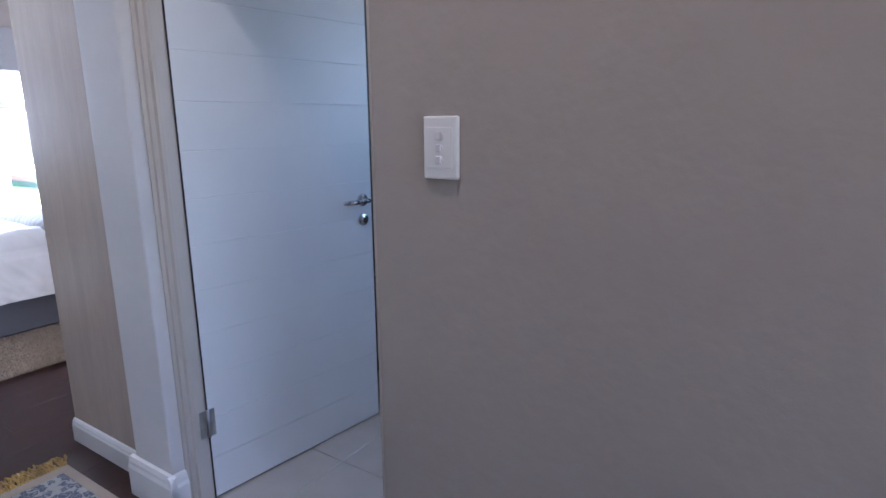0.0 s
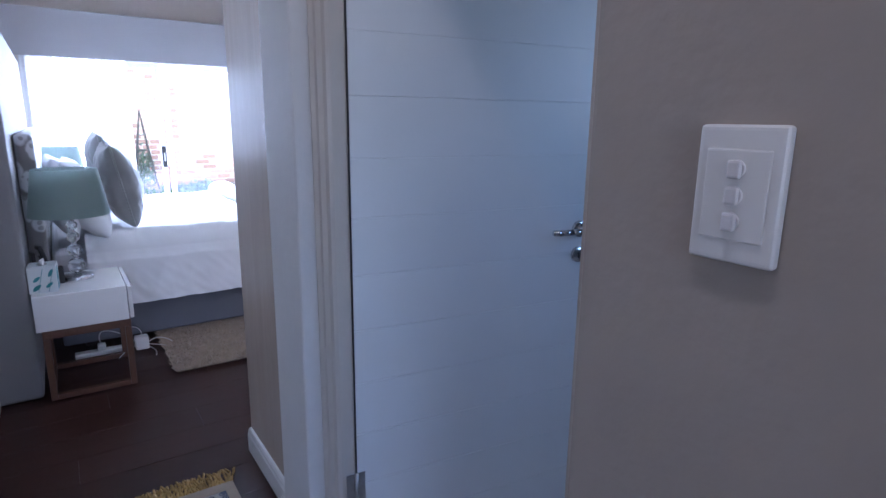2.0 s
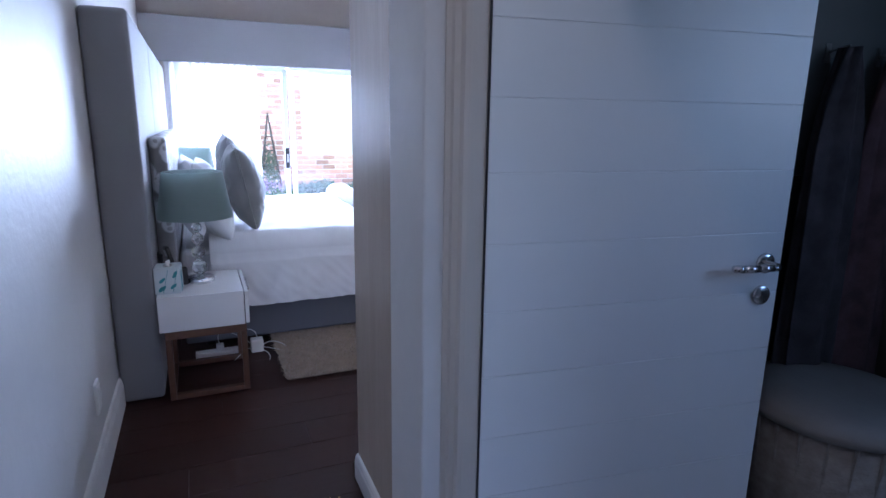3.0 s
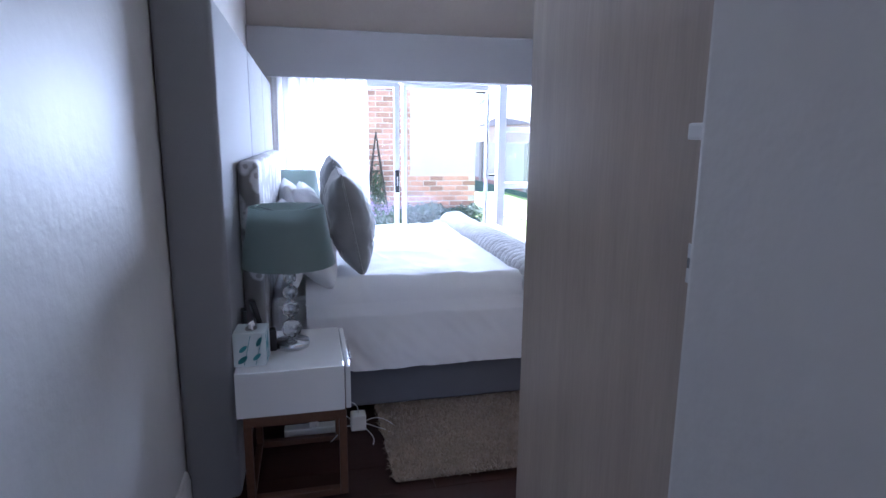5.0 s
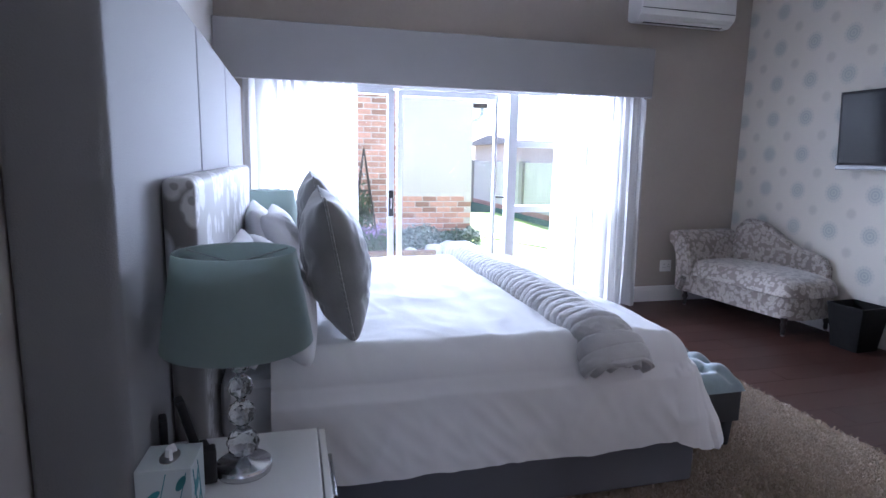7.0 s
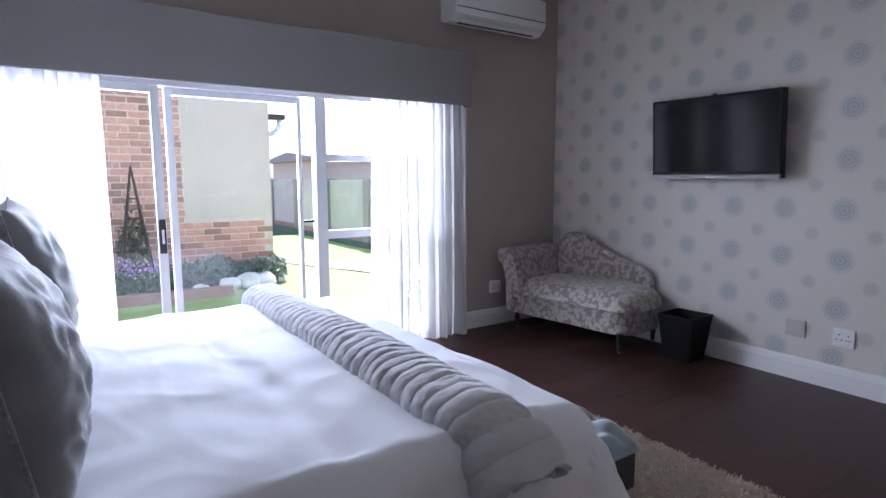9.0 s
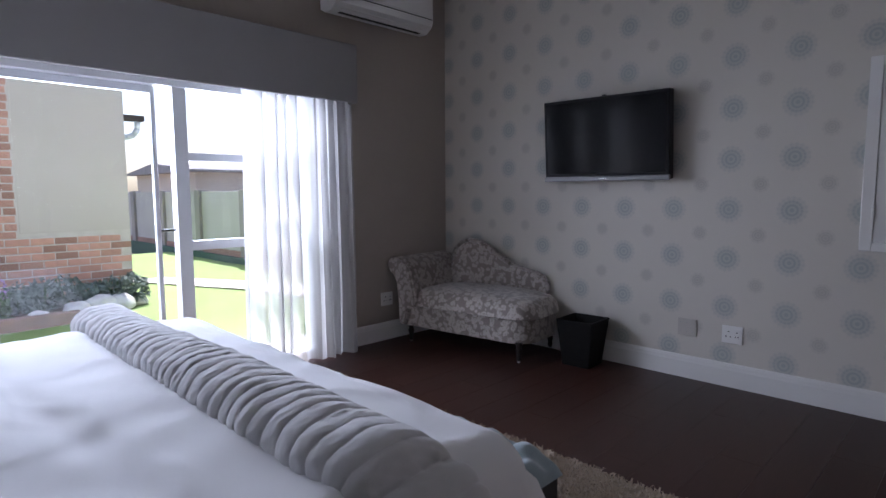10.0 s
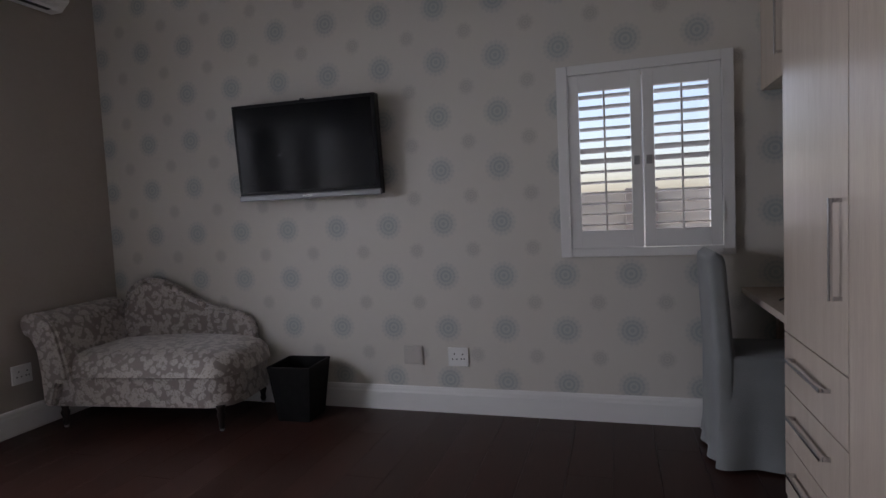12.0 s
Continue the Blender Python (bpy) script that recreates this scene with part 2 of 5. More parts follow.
def medallions(name, cell, cellz, ground, big_col, small_col):
    """Wallpaper: rows of petalled discs with small discs between, in metres along x and z."""
    m = mat(name, ground, 0.55, var=0.025, scale=2.0, bump=0.06, bscale=120, fine=0.2)
    n, l, b = tree(m)
    tc = n.new("ShaderNodeTexCoord")
    sp = n.new("ShaderNodeSeparateXYZ")
    l.new(tc.outputs["Object"], sp.inputs[0])

    def disc(shift, r0, petals):
        u = mathnode(n, l, 'MULTIPLY', mathnode(n, l, 'SUBTRACT', mathnode(n, l, 'FRACT', mathnode(n, l, 'DIVIDE', mathnode(n, l, 'ADD', sp.outputs["X"], 4.947 + cell * (20.5 + shift)), cell)), 0.5), cell)
        v = mathnode(n, l, 'MULTIPLY', mathnode(n, l, 'SUBTRACT', mathnode(n, l, 'FRACT', mathnode(n, l, 'DIVIDE', mathnode(n, l, 'ADD', sp.outputs["Z"], cellz * (10.5 + shift) - 0.787), cellz)), 0.5), cellz)
        r = mathnode(n, l, 'SQRT', mathnode(n, l, 'ADD', mathnode(n, l, 'MULTIPLY', u, u), mathnode(n, l, 'MULTIPLY', v, v)))
        a = mathnode(n, l, 'ARCTAN2', v, u)
        wave = mathnode(n, l, 'MULTIPLY', mathnode(n, l, 'SINE', mathnode(n, l, 'MULTIPLY', a, petals)), r0 * 0.07)
        edge = mathnode(n, l, 'ADD', r, wave)
        out = n.new("ShaderNodeMapRange")
        out.inputs[1].default_value, out.inputs[2].default_value = r0 * 1.28, r0 * 0.62
        l.new(edge, out.inputs[0])
        rings = mathnode(n, l, 'MULTIPLY_ADD', mathnode(n, l, 'SINE', mathnode(n, l, 'MULTIPLY', r, 6.283 / (r0 * 0.34))), 0.22)
        rings.node.inputs[2].default_value = 0.72
        return mathnode(n, l, 'MULTIPLY', out.outputs[0], rings)
    c = mixcol(n, l, disc(0.0, 0.066, 16), base_source(b), big_col)
    c = mixcol(n, l, disc(0.5, 0.040, 9), c, small_col)
    l.new(c, b.inputs["Base Color"])
    return m


M["wallpaper"] = medallions("medallion_wallpaper", 0.3335, 0.2985, (0.61, 0.575, 0.52), (0.35, 0.385, 0.385), (0.455, 0.435, 0.40))


def blotched(name, ground, blotch, scale, rough=0.6, edge=0.50):
    m = mat(name, ground, rough, var=0.08, scale=6, bump=0.12, bscale=250, sheen=0.5)
    n, l, b = tree(m)
    tc = n.new("ShaderNodeTexCoord")
    w = n.new("ShaderNodeTexNoise")
    w.inputs["Scale"].default_value = scale * 0.8
    l.new(tc.outputs["Object"], w.inputs["Vector"])
    vm = n.new("ShaderNodeVectorMath")
    vm.operation = 'MULTIPLY_ADD'
    l.new(w.outputs["Color"], vm.inputs[0])
    vm.inputs[1].default_value = (0.05, 0.05, 0.05)
    l.new(tc.outputs["Object"], vm.inputs[2])
    v = n.new("ShaderNodeTexVoronoi")
    v.inputs["Scale"].default_value = scale
    l.new(vm.outputs[0], v.inputs["Vector"])
    mr = n.new("ShaderNodeMapRange")
    mr.inputs[1].default_value, mr.inputs[2].default_value = edge, edge - 0.10
    l.new(v.outputs["Distance"], mr.inputs[0])
    v2 = n.new("ShaderNodeTexVoronoi")
    v2.inputs["Scale"].default_value = scale * 3.1
    l.new(vm.outputs[0], v2.inputs["Vector"])
    mr2 = n.new("ShaderNodeMapRange")
    mr2.inputs[1].default_value, mr2.inputs[2].default_value = 0.30, 0.42
    mr2.inputs[3].default_value = 0.35
    l.new(v2.outputs["Distance"], mr2.inputs[0])
    f = mathnode(n, l, 'MULTIPLY', mr.outputs[0], mr2.outputs[0])
    l.new(mixcol(n, l, f, base_source(b), blotch), b.inputs["Base Color"])
    return m


M["damask"] = blotched("taupe_damask", (0.22, 0.185, 0.165), (0.45, 0.40, 0.365), 27, 0.6, 0.60)
M["hb"] = blotched("silver_damask", (0.20, 0.19, 0.19), (0.60, 0.60, 0.62), 9, 0.6, 0.55)
M["rug_print"] = blotched("persian_rug_pile", (0.34, 0.33, 0.32), (0.03, 0.045, 0.10), 34, 0.95, 0.62)

# glass, crystal, sheer curtain, screen
m = M["glass"] = bpy.data.materials.new("window_glass")
m.use_nodes = True
n, l = m.node_tree.nodes, m.node_tree.links
n.remove(n["Principled BSDF"])
tr, gl, mx = n.new("ShaderNodeBsdfTransparent"), n.new("ShaderNodeBsdfGlossy"), n.new("ShaderNodeMixShader")
fr = n.new("ShaderNodeFresnel")
fr.inputs[0].default_value = 1.45
gl.inputs["Roughness"].default_value = 0.02
tr.inputs[0].default_value = (0.94, 0.96, 0.96, 1)
l.new(fr.outputs[0], mx.inputs[0])
l.new(tr.outputs[0], mx.inputs[1])
l.new(gl.outputs[0], mx.inputs[2])
l.new(mx.outputs[0], n["Material Output"].inputs[0])

m = M["crystal"] = bpy.data.materials.new("cut_crystal")
m.use_nodes = True
b = m.node_tree.nodes["Principled BSDF"]
b.inputs["Transmission Weight"].default_value = 1.0
b.inputs["Roughness"].default_value = 0.02
b.inputs["IOR"].default_value = 1.5
b.inputs["Base Color"].default_value = (0.95, 0.97, 0.98, 1)

m = M["sheer"] = bpy.data.materials.new("sheer_white_voile")
m.use_nodes = True
n, l = m.node_tree.nodes, m.node_tree.links
n.remove(n["Principled BSDF"])
df, tl, tr = n.new("ShaderNodeBsdfDiffuse"), n.new("ShaderNodeBsdfTranslucent"), n.new("ShaderNodeBsdfTransparent")
for k in (df, tl):
    k.inputs[0].default_value = (0.58, 0.572, 0.568, 1)
m1, m2 = n.new("ShaderNodeMixShader"), n.new("ShaderNodeMixShader")
m1.inputs[0].default_value = 0.62
l.new(df.outputs[0], m1.inputs[1])
l.new(tl.outputs[0], m1.inputs[2])
wv = n.new("ShaderNodeTexNoise")
wv.inputs["Scale"].default_value = 30
tc = n.new("ShaderNodeTexCoord")
mp = n.new("ShaderNodeMapping")
mp.inputs["Scale"].default_value = (1, 1, 0.05)
l.new(tc.outputs["Object"], mp.inputs[0])
l.new(mp.outputs[0], wv.inputs["Vector"])
mr = n.new("ShaderNodeMapRange")
mr.inputs[3].default_value, mr.inputs[4].default_value = 0.06, 0.40
l.new(wv.outputs["Fac"], mr.inputs[0])
l.new(mr.outputs[0], m2.inputs[0])
l.new(m1.outputs[0], m2.inputs[1])
l.new(tr.outputs[0], m2.inputs[2])
l.new(m2.outputs[0], n["Material Output"].inputs[0])

M["screen"] = mat("tv_screen", (0.003, 0.003, 0.004), 0.13, var=0.02, spec=0.28)
M["tv_bezel"] = mat("tv_black_bezel", (0.006, 0.006, 0.007), 0.35, var=0.05, spec=0.2)
M["tv_bar"] = mat("tv_silver_bar", (0.22, 0.22, 0.23), 0.3, 0.6, var=0.05)

# ---- builders ----


def part(name, bm, material, parent=None, label="", smooth=False):
    me = bpy.data.meshes.new(name)
    bm.normal_update()
    bm.to_mesh(me)
    bm.free()
    me.materials.append(material)
    if smooth:
        for p in me.polygons:
            p.use_smooth = True
    ob = new(name, me)
    if parent is not None:
        ob.parent = parent
    if label:
        ob["label"] = label
    return ob


def thing(name, label, category, m=None, group="", kind=""):
    ob = new(name)
    ob.empty_display_size = 0.05
    if m is not None:
        ob.matrix_world = m
    return tagged(ob, label, category, group, kind)


def box(x0, y0, z0, x1, y1, z1, bev=0.0, seg=2, bm=None):
    bm = bm or bmesh.new()
    x0, x1 = min(x0, x1), max(x0, x1)
    y0, y1 = min(y0, y1), max(y0, y1)
    z0, z1 = min(z0, z1), max(z0, z1)
    r = bmesh.ops.create_cube(bm, size=1, matrix=Matrix.Translation(((x0 + x1) / 2, (y0 + y1) / 2, (z0 + z1) / 2)) @ Matrix.Diagonal((x1 - x0, y1 - y0, z1 - z0, 1)))
    if bev:
        es = list({e for v in r["verts"] for e in v.link_edges})
        bmesh.ops.bevel(bm, geom=es, offset=bev, segments=seg, profile=0.6, affect='EDGES')
    return bm


def cyl(r0, r1, h, m=None, seg=24, bm=None, caps=True):
    bm = bm or bmesh.new()
    bmesh.ops.create_cone(bm, cap_ends=caps, segments=seg, radius1=r0, radius2=r1, depth=h, matrix=(m or Matrix()) @ Matrix.Translation((0, 0, h / 2)))
    return bm


def rod(a, c, r, seg=8, bm=None):
    a, c = Vector(a), Vector(c)
    return cyl(r, r, (c - a).length, Matrix.Translation(a) @ (c - a).to_track_quat('Z', 'Y').to_matrix().to_4x4(), seg, bm)


def lathe(profile, seg=32, bm=None):
    """Turned shape: rows of radius, height."""
    bm = bm or bmesh.new()
    rings = [[bm.verts.new((r * math.cos(6.28318 * k / seg), r * math.sin(6.28318 * k / seg), z)) for k in range(seg)] for r, z in profile]
    for a, c in zip(rings, rings[1:]):
        for k in range(seg):
            bm.faces.new((a[k], a[(k + 1) % seg], c[(k + 1) % seg], c[k]))
    if profile[0][0] > 1e-4:
        bm.faces.new(rings[0][::-1])
    if profile[-1][0] > 1e-4:
        bm.faces.new(rings[-1])
    return bm


def prism(points, depth, axis='y', bm=None):
    """Closed outline (two coordinates a point) drawn out along an axis from 0 to depth."""
    bm = bm or bmesh.new()

    def put(a, c, d):
        return {'x': (d, a, c), 'y': (a, d, c), 'z': (a, c, d)}[axis]
    f0 = [bm.verts.new(put(a, c, 0)) for a, c in points]
    f1 = [bm.verts.new(put(a, c, depth)) for a, c in points]
    bm.faces.new(f0)
    bm.faces.new(f1[::-1])
    k = len(points)
    for i in range(k):
        bm.faces.new((f0[i], f1[i], f1[(i + 1) % k], f0[(i + 1) % k]))
    bmesh.ops.recalc_face_normals(bm, faces=bm.faces)
    return bm


def sheet(fn, nu, nv, bm=None):
    """Grid of nu by nv cells; fn(u, v) with u, v in 0..1 gives the place."""
    bm = bm or bmesh.new()
    g = [[bm.verts.new(fn(i / nu, j / nv)) for j in range(nv + 1)] for i in range(nu + 1)]
    for i in range(nu):
        for j in range(nv):
            bm.faces.new((g[i][j], g[i + 1][j], g[i + 1][j + 1], g[i][j + 1]))
    return bm


def cushion(w, h, d, seed=0, crease=0.012, nn=44, tuck=0.0):
    """A stuffed square cushion standing on its lower edge: width along x, height along z, depth along y, with pointed corners."""
    bm = bmesh.new()
    for side in (-1, 1):
        def fn(u, v, side=side):
            a, c = 2 * u - 1, 2 * v - 1
            puff = (max(0.0, 1 - a * a) ** 0.5) * (max(0.0, 1 - c * c) ** 0.5)
            x = a * w / 2 * (1 - 0.12 * (1 - c * c))
            z = c * h / 2 * (1 - 0.10 * (1 - a * a))
            q = Vector((a * 2.1 + seed, c * 2.1, side * 3.0 + seed))
            nz = (noise.noise(q) + 0.55 * (1 - 4 * abs(noise.noise(q * 1.7 + Vector((0, 0, 5)))))) * crease
            nz -= tuck * math.exp(-((c + 0.48 + 0.06 * math.sin(2 * a + seed)) / 0.045) ** 2)
            return (x, side * (d / 2 * puff ** 0.8 + nz * puff), z + h / 2)
        sheet(fn, nn, nn, bm)
    bmesh.ops.remove_doubles(bm, verts=bm.verts, dist=0.0015)
    bmesh.ops.recalc_face_normals(bm, faces=bm.faces)
    return bm


def piping(w, h, r=0.005):
    """The cord round a cushion's edge."""
    bm = bmesh.new()
    pts = []
    for k in range(96):
        s = k / 96 * 4
        side, f = int(s), (s % 1) * 2 - 1
        a, c = ((f, -1), (1, f), (-f, 1), (-1, -f))[side]
        pts.append(Vector((a * w / 2 * (1 - 0.12 * (1 - c * c)), 0, c * h / 2 * (1 - 0.10 * (1 - a * a)) + h / 2)))
    for p, q in zip(pts, pts[1:] + pts[:1]):
        if (q - p).length > 1e-5:
            rod(p, q, r, 5, bm)
    return bm


def structure(name, bm, material, label, category, smooth=False):
    return tagged(part(name, bm, material, None, "", smooth), label, category, kind="structure")


# ---- large structure: bedroom, passage, bathroom ----
CEIL = 2.85
X_WIN, X_OUT = -6.985, -7.20       # window wall, inner and outer face
Y_S, Y_N = 1.165, 5.77              # headboard wall and papered wall
Y_SW = 2.02                        # wall with the switch
X_E = -2.05                        # back of the wardrobes
structure("floor", box(-7.0, -0.95, -0.12, 3.2, 5.8, -0.012), M["gap"], "dark sub-floor under the laminate planks", "floor")
bm = box(-7.20, 0.9, CEIL, -1.93, 6.0, CEIL + 0.15)
box(-1.93, -1.1, CEIL, 3.4, 4.02, CEIL + 0.15, bm=bm)
structure("ceiling", bm, M["ceiling"], "plain white painted ceiling", "ceiling")
bm = box(-7.20, 0.93, -0.1, -1.5, Y_S, CEIL)
structure("wall_south", bm, M["wall_white"], "pale plastered wall of passage and bed end", "wall")
bm = box(-1.72, -1.1, -0.1, -1.5, 0.93, CEIL)
box(-1.5, -1.1, -0.1, 3.4, -0.9, CEIL, bm=bm)
structure("wall_lobby", bm, M["wall_white"], "pale plastered wall of the entrance lobby", "wall")
bm = box(-7.18, Y_N, -0.1, -3.92, 6.0, CEIL)
box(-3.165, Y_N, -0.1, -1.93, 6.0, CEIL, bm=bm)
box(-3.92, Y_N, -0.1, -3.165, 6.0, 0.92, bm=bm)
box(-3.92, Y_N, 1.83, -3.165, 6.0, CEIL, bm=bm)
structure("wall_north", bm, M["wallpaper"], "cream wallpaper wall with blue-grey medallions", "wall")
bm = box(X_OUT, Y_S, -0.1, X_WIN, 1.45, CEIL)
box(X_OUT, 4.45, -0.1, X_WIN, Y_N, CEIL, bm=bm)
box(X_OUT, 1.45, 1.88, X_WIN, 4.45, CEIL, bm=bm)
box(X_OUT, 1.45, -0.1, X_WIN, 4.45, -0.004, bm=bm)
structure("wall_west", bm, M["wall"], "taupe painted wall around the sliding door", "wall")
bm = box(-0.935, Y_SW, -0.1, 3.4, 2.14, CEIL, 0.010, 3)
structure("wall_switch", bm, M["wall"], "taupe plastered passage wall beside the bathroom door", "wall")
bm = box(-1.843, 2.0, 0, -2.07, 2.16, CEIL, 0.008, 3)
structure("wall_pier", bm, M["wall_white"], "pale plastered pier between bathroom door and wardrobe", "wall")
structure("wall_over_door", box(-0.935, Y_SW + 0.002, 2.09, -1.93, 2.138, CEIL), M["wall"], "plastered wall above the bathroom door", "wall")
structure("wall_bath_west", box(-2.055, 2.162, -0.1, -2.045, 3.9, CEIL), M["bath_wall"], "blue-grey bathroom wall, darkened for the dim room", "wall")
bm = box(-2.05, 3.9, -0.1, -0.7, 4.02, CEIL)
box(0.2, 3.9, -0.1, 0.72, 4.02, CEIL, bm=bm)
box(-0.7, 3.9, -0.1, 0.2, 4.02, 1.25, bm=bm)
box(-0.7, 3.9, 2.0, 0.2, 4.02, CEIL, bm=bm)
structure("wall_bath_north", bm, M["bath_wall"], "blue-grey bathroom wall with a window, darkened for the dim room", "wall")
structure("bath_tiling", box(-2.044, 3.88, 0, 0.6, 3.898, 1.17), M["bath_tile"], "brown tiled lower bathroom wall", "wall tiles")
structure("bath_tiling", box(-2.044, 2.165, 0, -2.03, 3.878, 1.17), M["bath_tile"], "brown tiled lower bathroom wall", "wall tiles")
structure("wall_bath_east", box(0.6, 2.142, -0.1, 0.72, 3.88, CEIL), M["bath_wall"], "blue-grey bathroom wall, darkened for the dim room", "wall")
structure("wall_wardrobe_back", box(-2.05, 4.022, -0.1, -1.93, Y_N, CEIL), M["wall"], "taupe wall behind the wardrobes", "wall")
# unseen end wall; its window opening is added for the lobby lamp
bm = box(3.2, -1.1, -0.1, 3.4, -0.25, CEIL)
box(3.2, 1.45, -0.1, 3.4, 2.14, CEIL, bm=bm)
box(3.2, -0.25, -0.1, 3.4, 1.45, 0.9, bm=bm)
box(3.2, -0.25, 2.15, 3.4, 1.45, CEIL, bm=bm)
structure("wall_hall_end", bm, M["wall_white"], "unseen pale wall closing the passage, with an added window opening", "wall")
dl = thing("downlight", "small round white recessed ceiling downlight", "downlight", pose(-0.75, 1.49, CEIL))
part("rim", lathe([(0.058, -0.001), (0.060, -0.008), (0.052, -0.012), (0.049, -0.006), (0.049, -0.001)], 36), M["white_plastic"], dl, smooth=True)
structure("bath_floor", box(-2.044, 2.10, -0.12, 0.6, 3.9, -0.006), M["grout"], "grey grout bed of the tiled bathroom floor", "floor")


def skirting(name, pts_a, pts_b, out, h=0.145, t=0.018, label="white painted skirting board"):
    """Profiled board from a to b, standing out of the wall towards out."""
    a, c, o = Vector((*pts_a, 0)), Vector((*pts_b, 0)), Vector((*out, 0))
    prof = [(0, 0), (t, 0), (t, h * 0.72), (t * 0.8, h * 0.80), (t * 0.75, h * 0.88), (t * 0.45, h * 0.97), (0, h)]
    bm = bmesh.new()
    f0 = [bm.verts.new(a + o * p + Vector((0, 0, z))) for p, z in prof]
    f1 = [bm.verts.new(c + o * p + Vector((0, 0, z))) for p, z in prof]
    bm.faces.new(f0)
    bm.faces.new(f1[::-1])
    for i in range(len(prof)):
        j = (i + 1) % len(prof)
        bm.faces.new((f0[i], f1[i], f1[j], f0[j]))
    bmesh.ops.recalc_face_normals(bm, faces=bm.faces)
    return structure(name, bm, M["trim"], label, "skirting board")


skirting("baseboard", (X_WIN + 0.019, Y_N), (-3.0, Y_N), (0, -1))
skirting("baseboard", (X_WIN, 4.46), (X_WIN, Y_N), (1, 0))
skirting("baseboard", (-1.5, Y_S), (-3.605, Y_S), (0, 1))
skirting("baseboard", (3.2, Y_SW), (-0.937, Y_SW), (0, -1))
skirting("baseboard", (-1.821, 2.0), (-2.09, 2.0), (0, -1), h=0.15, t=0.022, label="chunky white skirting on the pier")
skirting("baseboard", (-1.843, 1.98), (-1.843, 2.044), (1, 0), h=0.15, t=0.022, label="chunky white skirting on the pier")
skirting("trim", (-2.092, 2.058), (-2.655, 2.058), (0, -1), h=0.10, t=0.016, label="narrow white plinth strip along the wardrobe side")

# ---- bathroom door ----
# frame: jamb with a stepped moulding, head above
frame_1 = thing("door_frame", "cream painted moulded timber door frame", "door frame", kind="structure")
prof = [(-1.86, 2.045), (-1.838, 2.045), (-1.834, 2.055), (-1.826, 2.058), (-1.822, 2.070), (-1.812, 2.075), (-1.809, 2.085), (-1.809, 2.124), (-1.83, 2.124), (-1.83, 2.162), (-1.86, 2.162)]
part("jamb", prism(prof, 2.09, 'z'), M["frame_paint"], frame_1)
part("jamb", prism([(-0.986 + (-1.809 - x), y) for x, y in prof][::-1], 2.09, 'z'), M["frame_paint"], frame_1)
part("head", box(-1.808, 2.07, 2.045, -0.987, 2.16, 2.088, 0.004), M["frame_paint"], frame_1)

LEAF = 0.786
end = Vector((-1.696 + 1.803, 2.91 - 2.128, 0)).normalized()
leaf_yaw = math.degrees(math.atan2(end.y, end.x))
door_1 = thing("door_1", "white horizontally boarded bathroom door standing open", "door", pose(-1.803, 2.128, 0.006, 0, 0, leaf_yaw), kind="structure")
zs = [0.0]
step = 0.1525
while zs[-1] + step < 2.03:
    zs.append(zs[-1] + step)
zs[-1] = 2.03
part("core", box(0.003, 0.0022, 0.002, LEAF - 0.003, 0.0378, 2.028), M["door"], door_1)
for z0, z1 in zip(zs, zs[1:]):
    part("board", box(0, 0, z0 + 0.0006, LEAF, 0.04, z1 - 0.0006, 0.0020, 2), M["door"], door_1)


def lever(parent, y, sign):
    h = part("handle", lathe([(0.026, 0), (0.026, 0.006), (0.022, 0.009), (0.010, 0.010), (0.009, 0.045), (0.0, 0.046)], 24), M["chrome"], parent, "brushed steel lever handle", True)
    h.matrix_basis = pose(LEAF - 0.05, y, 0.99, 90 * sign, 0, 0)
    bm = bmesh.new()
    pts = [(0, 0.042), (-0.02, 0.046), (-0.06, 0.046), (-0.10, 0.043), (-0.118, 0.036)]
    for p, q in zip(pts, pts[1:]):
        rod((p[0], 0, p[1]), (q[0], 0, q[1]), 0.0095, 12, bm)
        bmesh.ops.create_icosphere(bm, subdivisions=2, radius=0.0095, matrix=Matrix.Translation((q[0], 0, q[1])))
    part("lever", bm, M["chrome"], h, smooth=True)
    k = part("keyhole_plate", lathe([(0.025, 0), (0.025, 0.006), (0.022, 0.008), (0.0, 0.008)], 24), M["chrome"], parent, "round steel keyhole plate", True)
    k.matrix_basis = pose(LEAF - 0.05, y, 0.908, 90 * sign, 0, 0)
    bm = cyl(0.0045, 0.0045, 0.002, Matrix.Translation((0, 0.004, 0.0075)), 12)
    box(-0.0025, -0.012, 0.0075, 0.0025, 0.004, 0.0093, bm=bm)
    part("keyhole", bm, M["gap"], k)


lever(door_1, 0.0, 1)
lever(door_1, 0.04, -1)
for z in (0.24, 1.74):
    hg = part("hinge", cyl(0.006, 0.006, 0.10, pose(-0.004, -0.004, z), 12), M["steel_dull"], door_1, "dull steel butt hinge", True)
    part("hinge_leaf", box(-0.032, -0.0025, z, -0.005, -0.0005, z + 0.10), M["steel_dull"], hg)
    part("hinge_leaf", box(-0.002, -0.002, z, 0.022, -0.0003, z + 0.10), M["steel_dull"], hg)
# near-black strip that paints the shade in the hinge-side gap
structure("door_shadow_gap", box(-1.8080, 2.1245, 0.0, -1.8035, 2.1275, 2.04), M["gap"], "dark strip standing in for the shade between frame and door", "door gap")

# ---- sliding door, curtains, pelmet ----
XD = -7.08
win = thing("window_1", "white aluminium sliding door with a fixed side light", "sliding door", kind="structure")


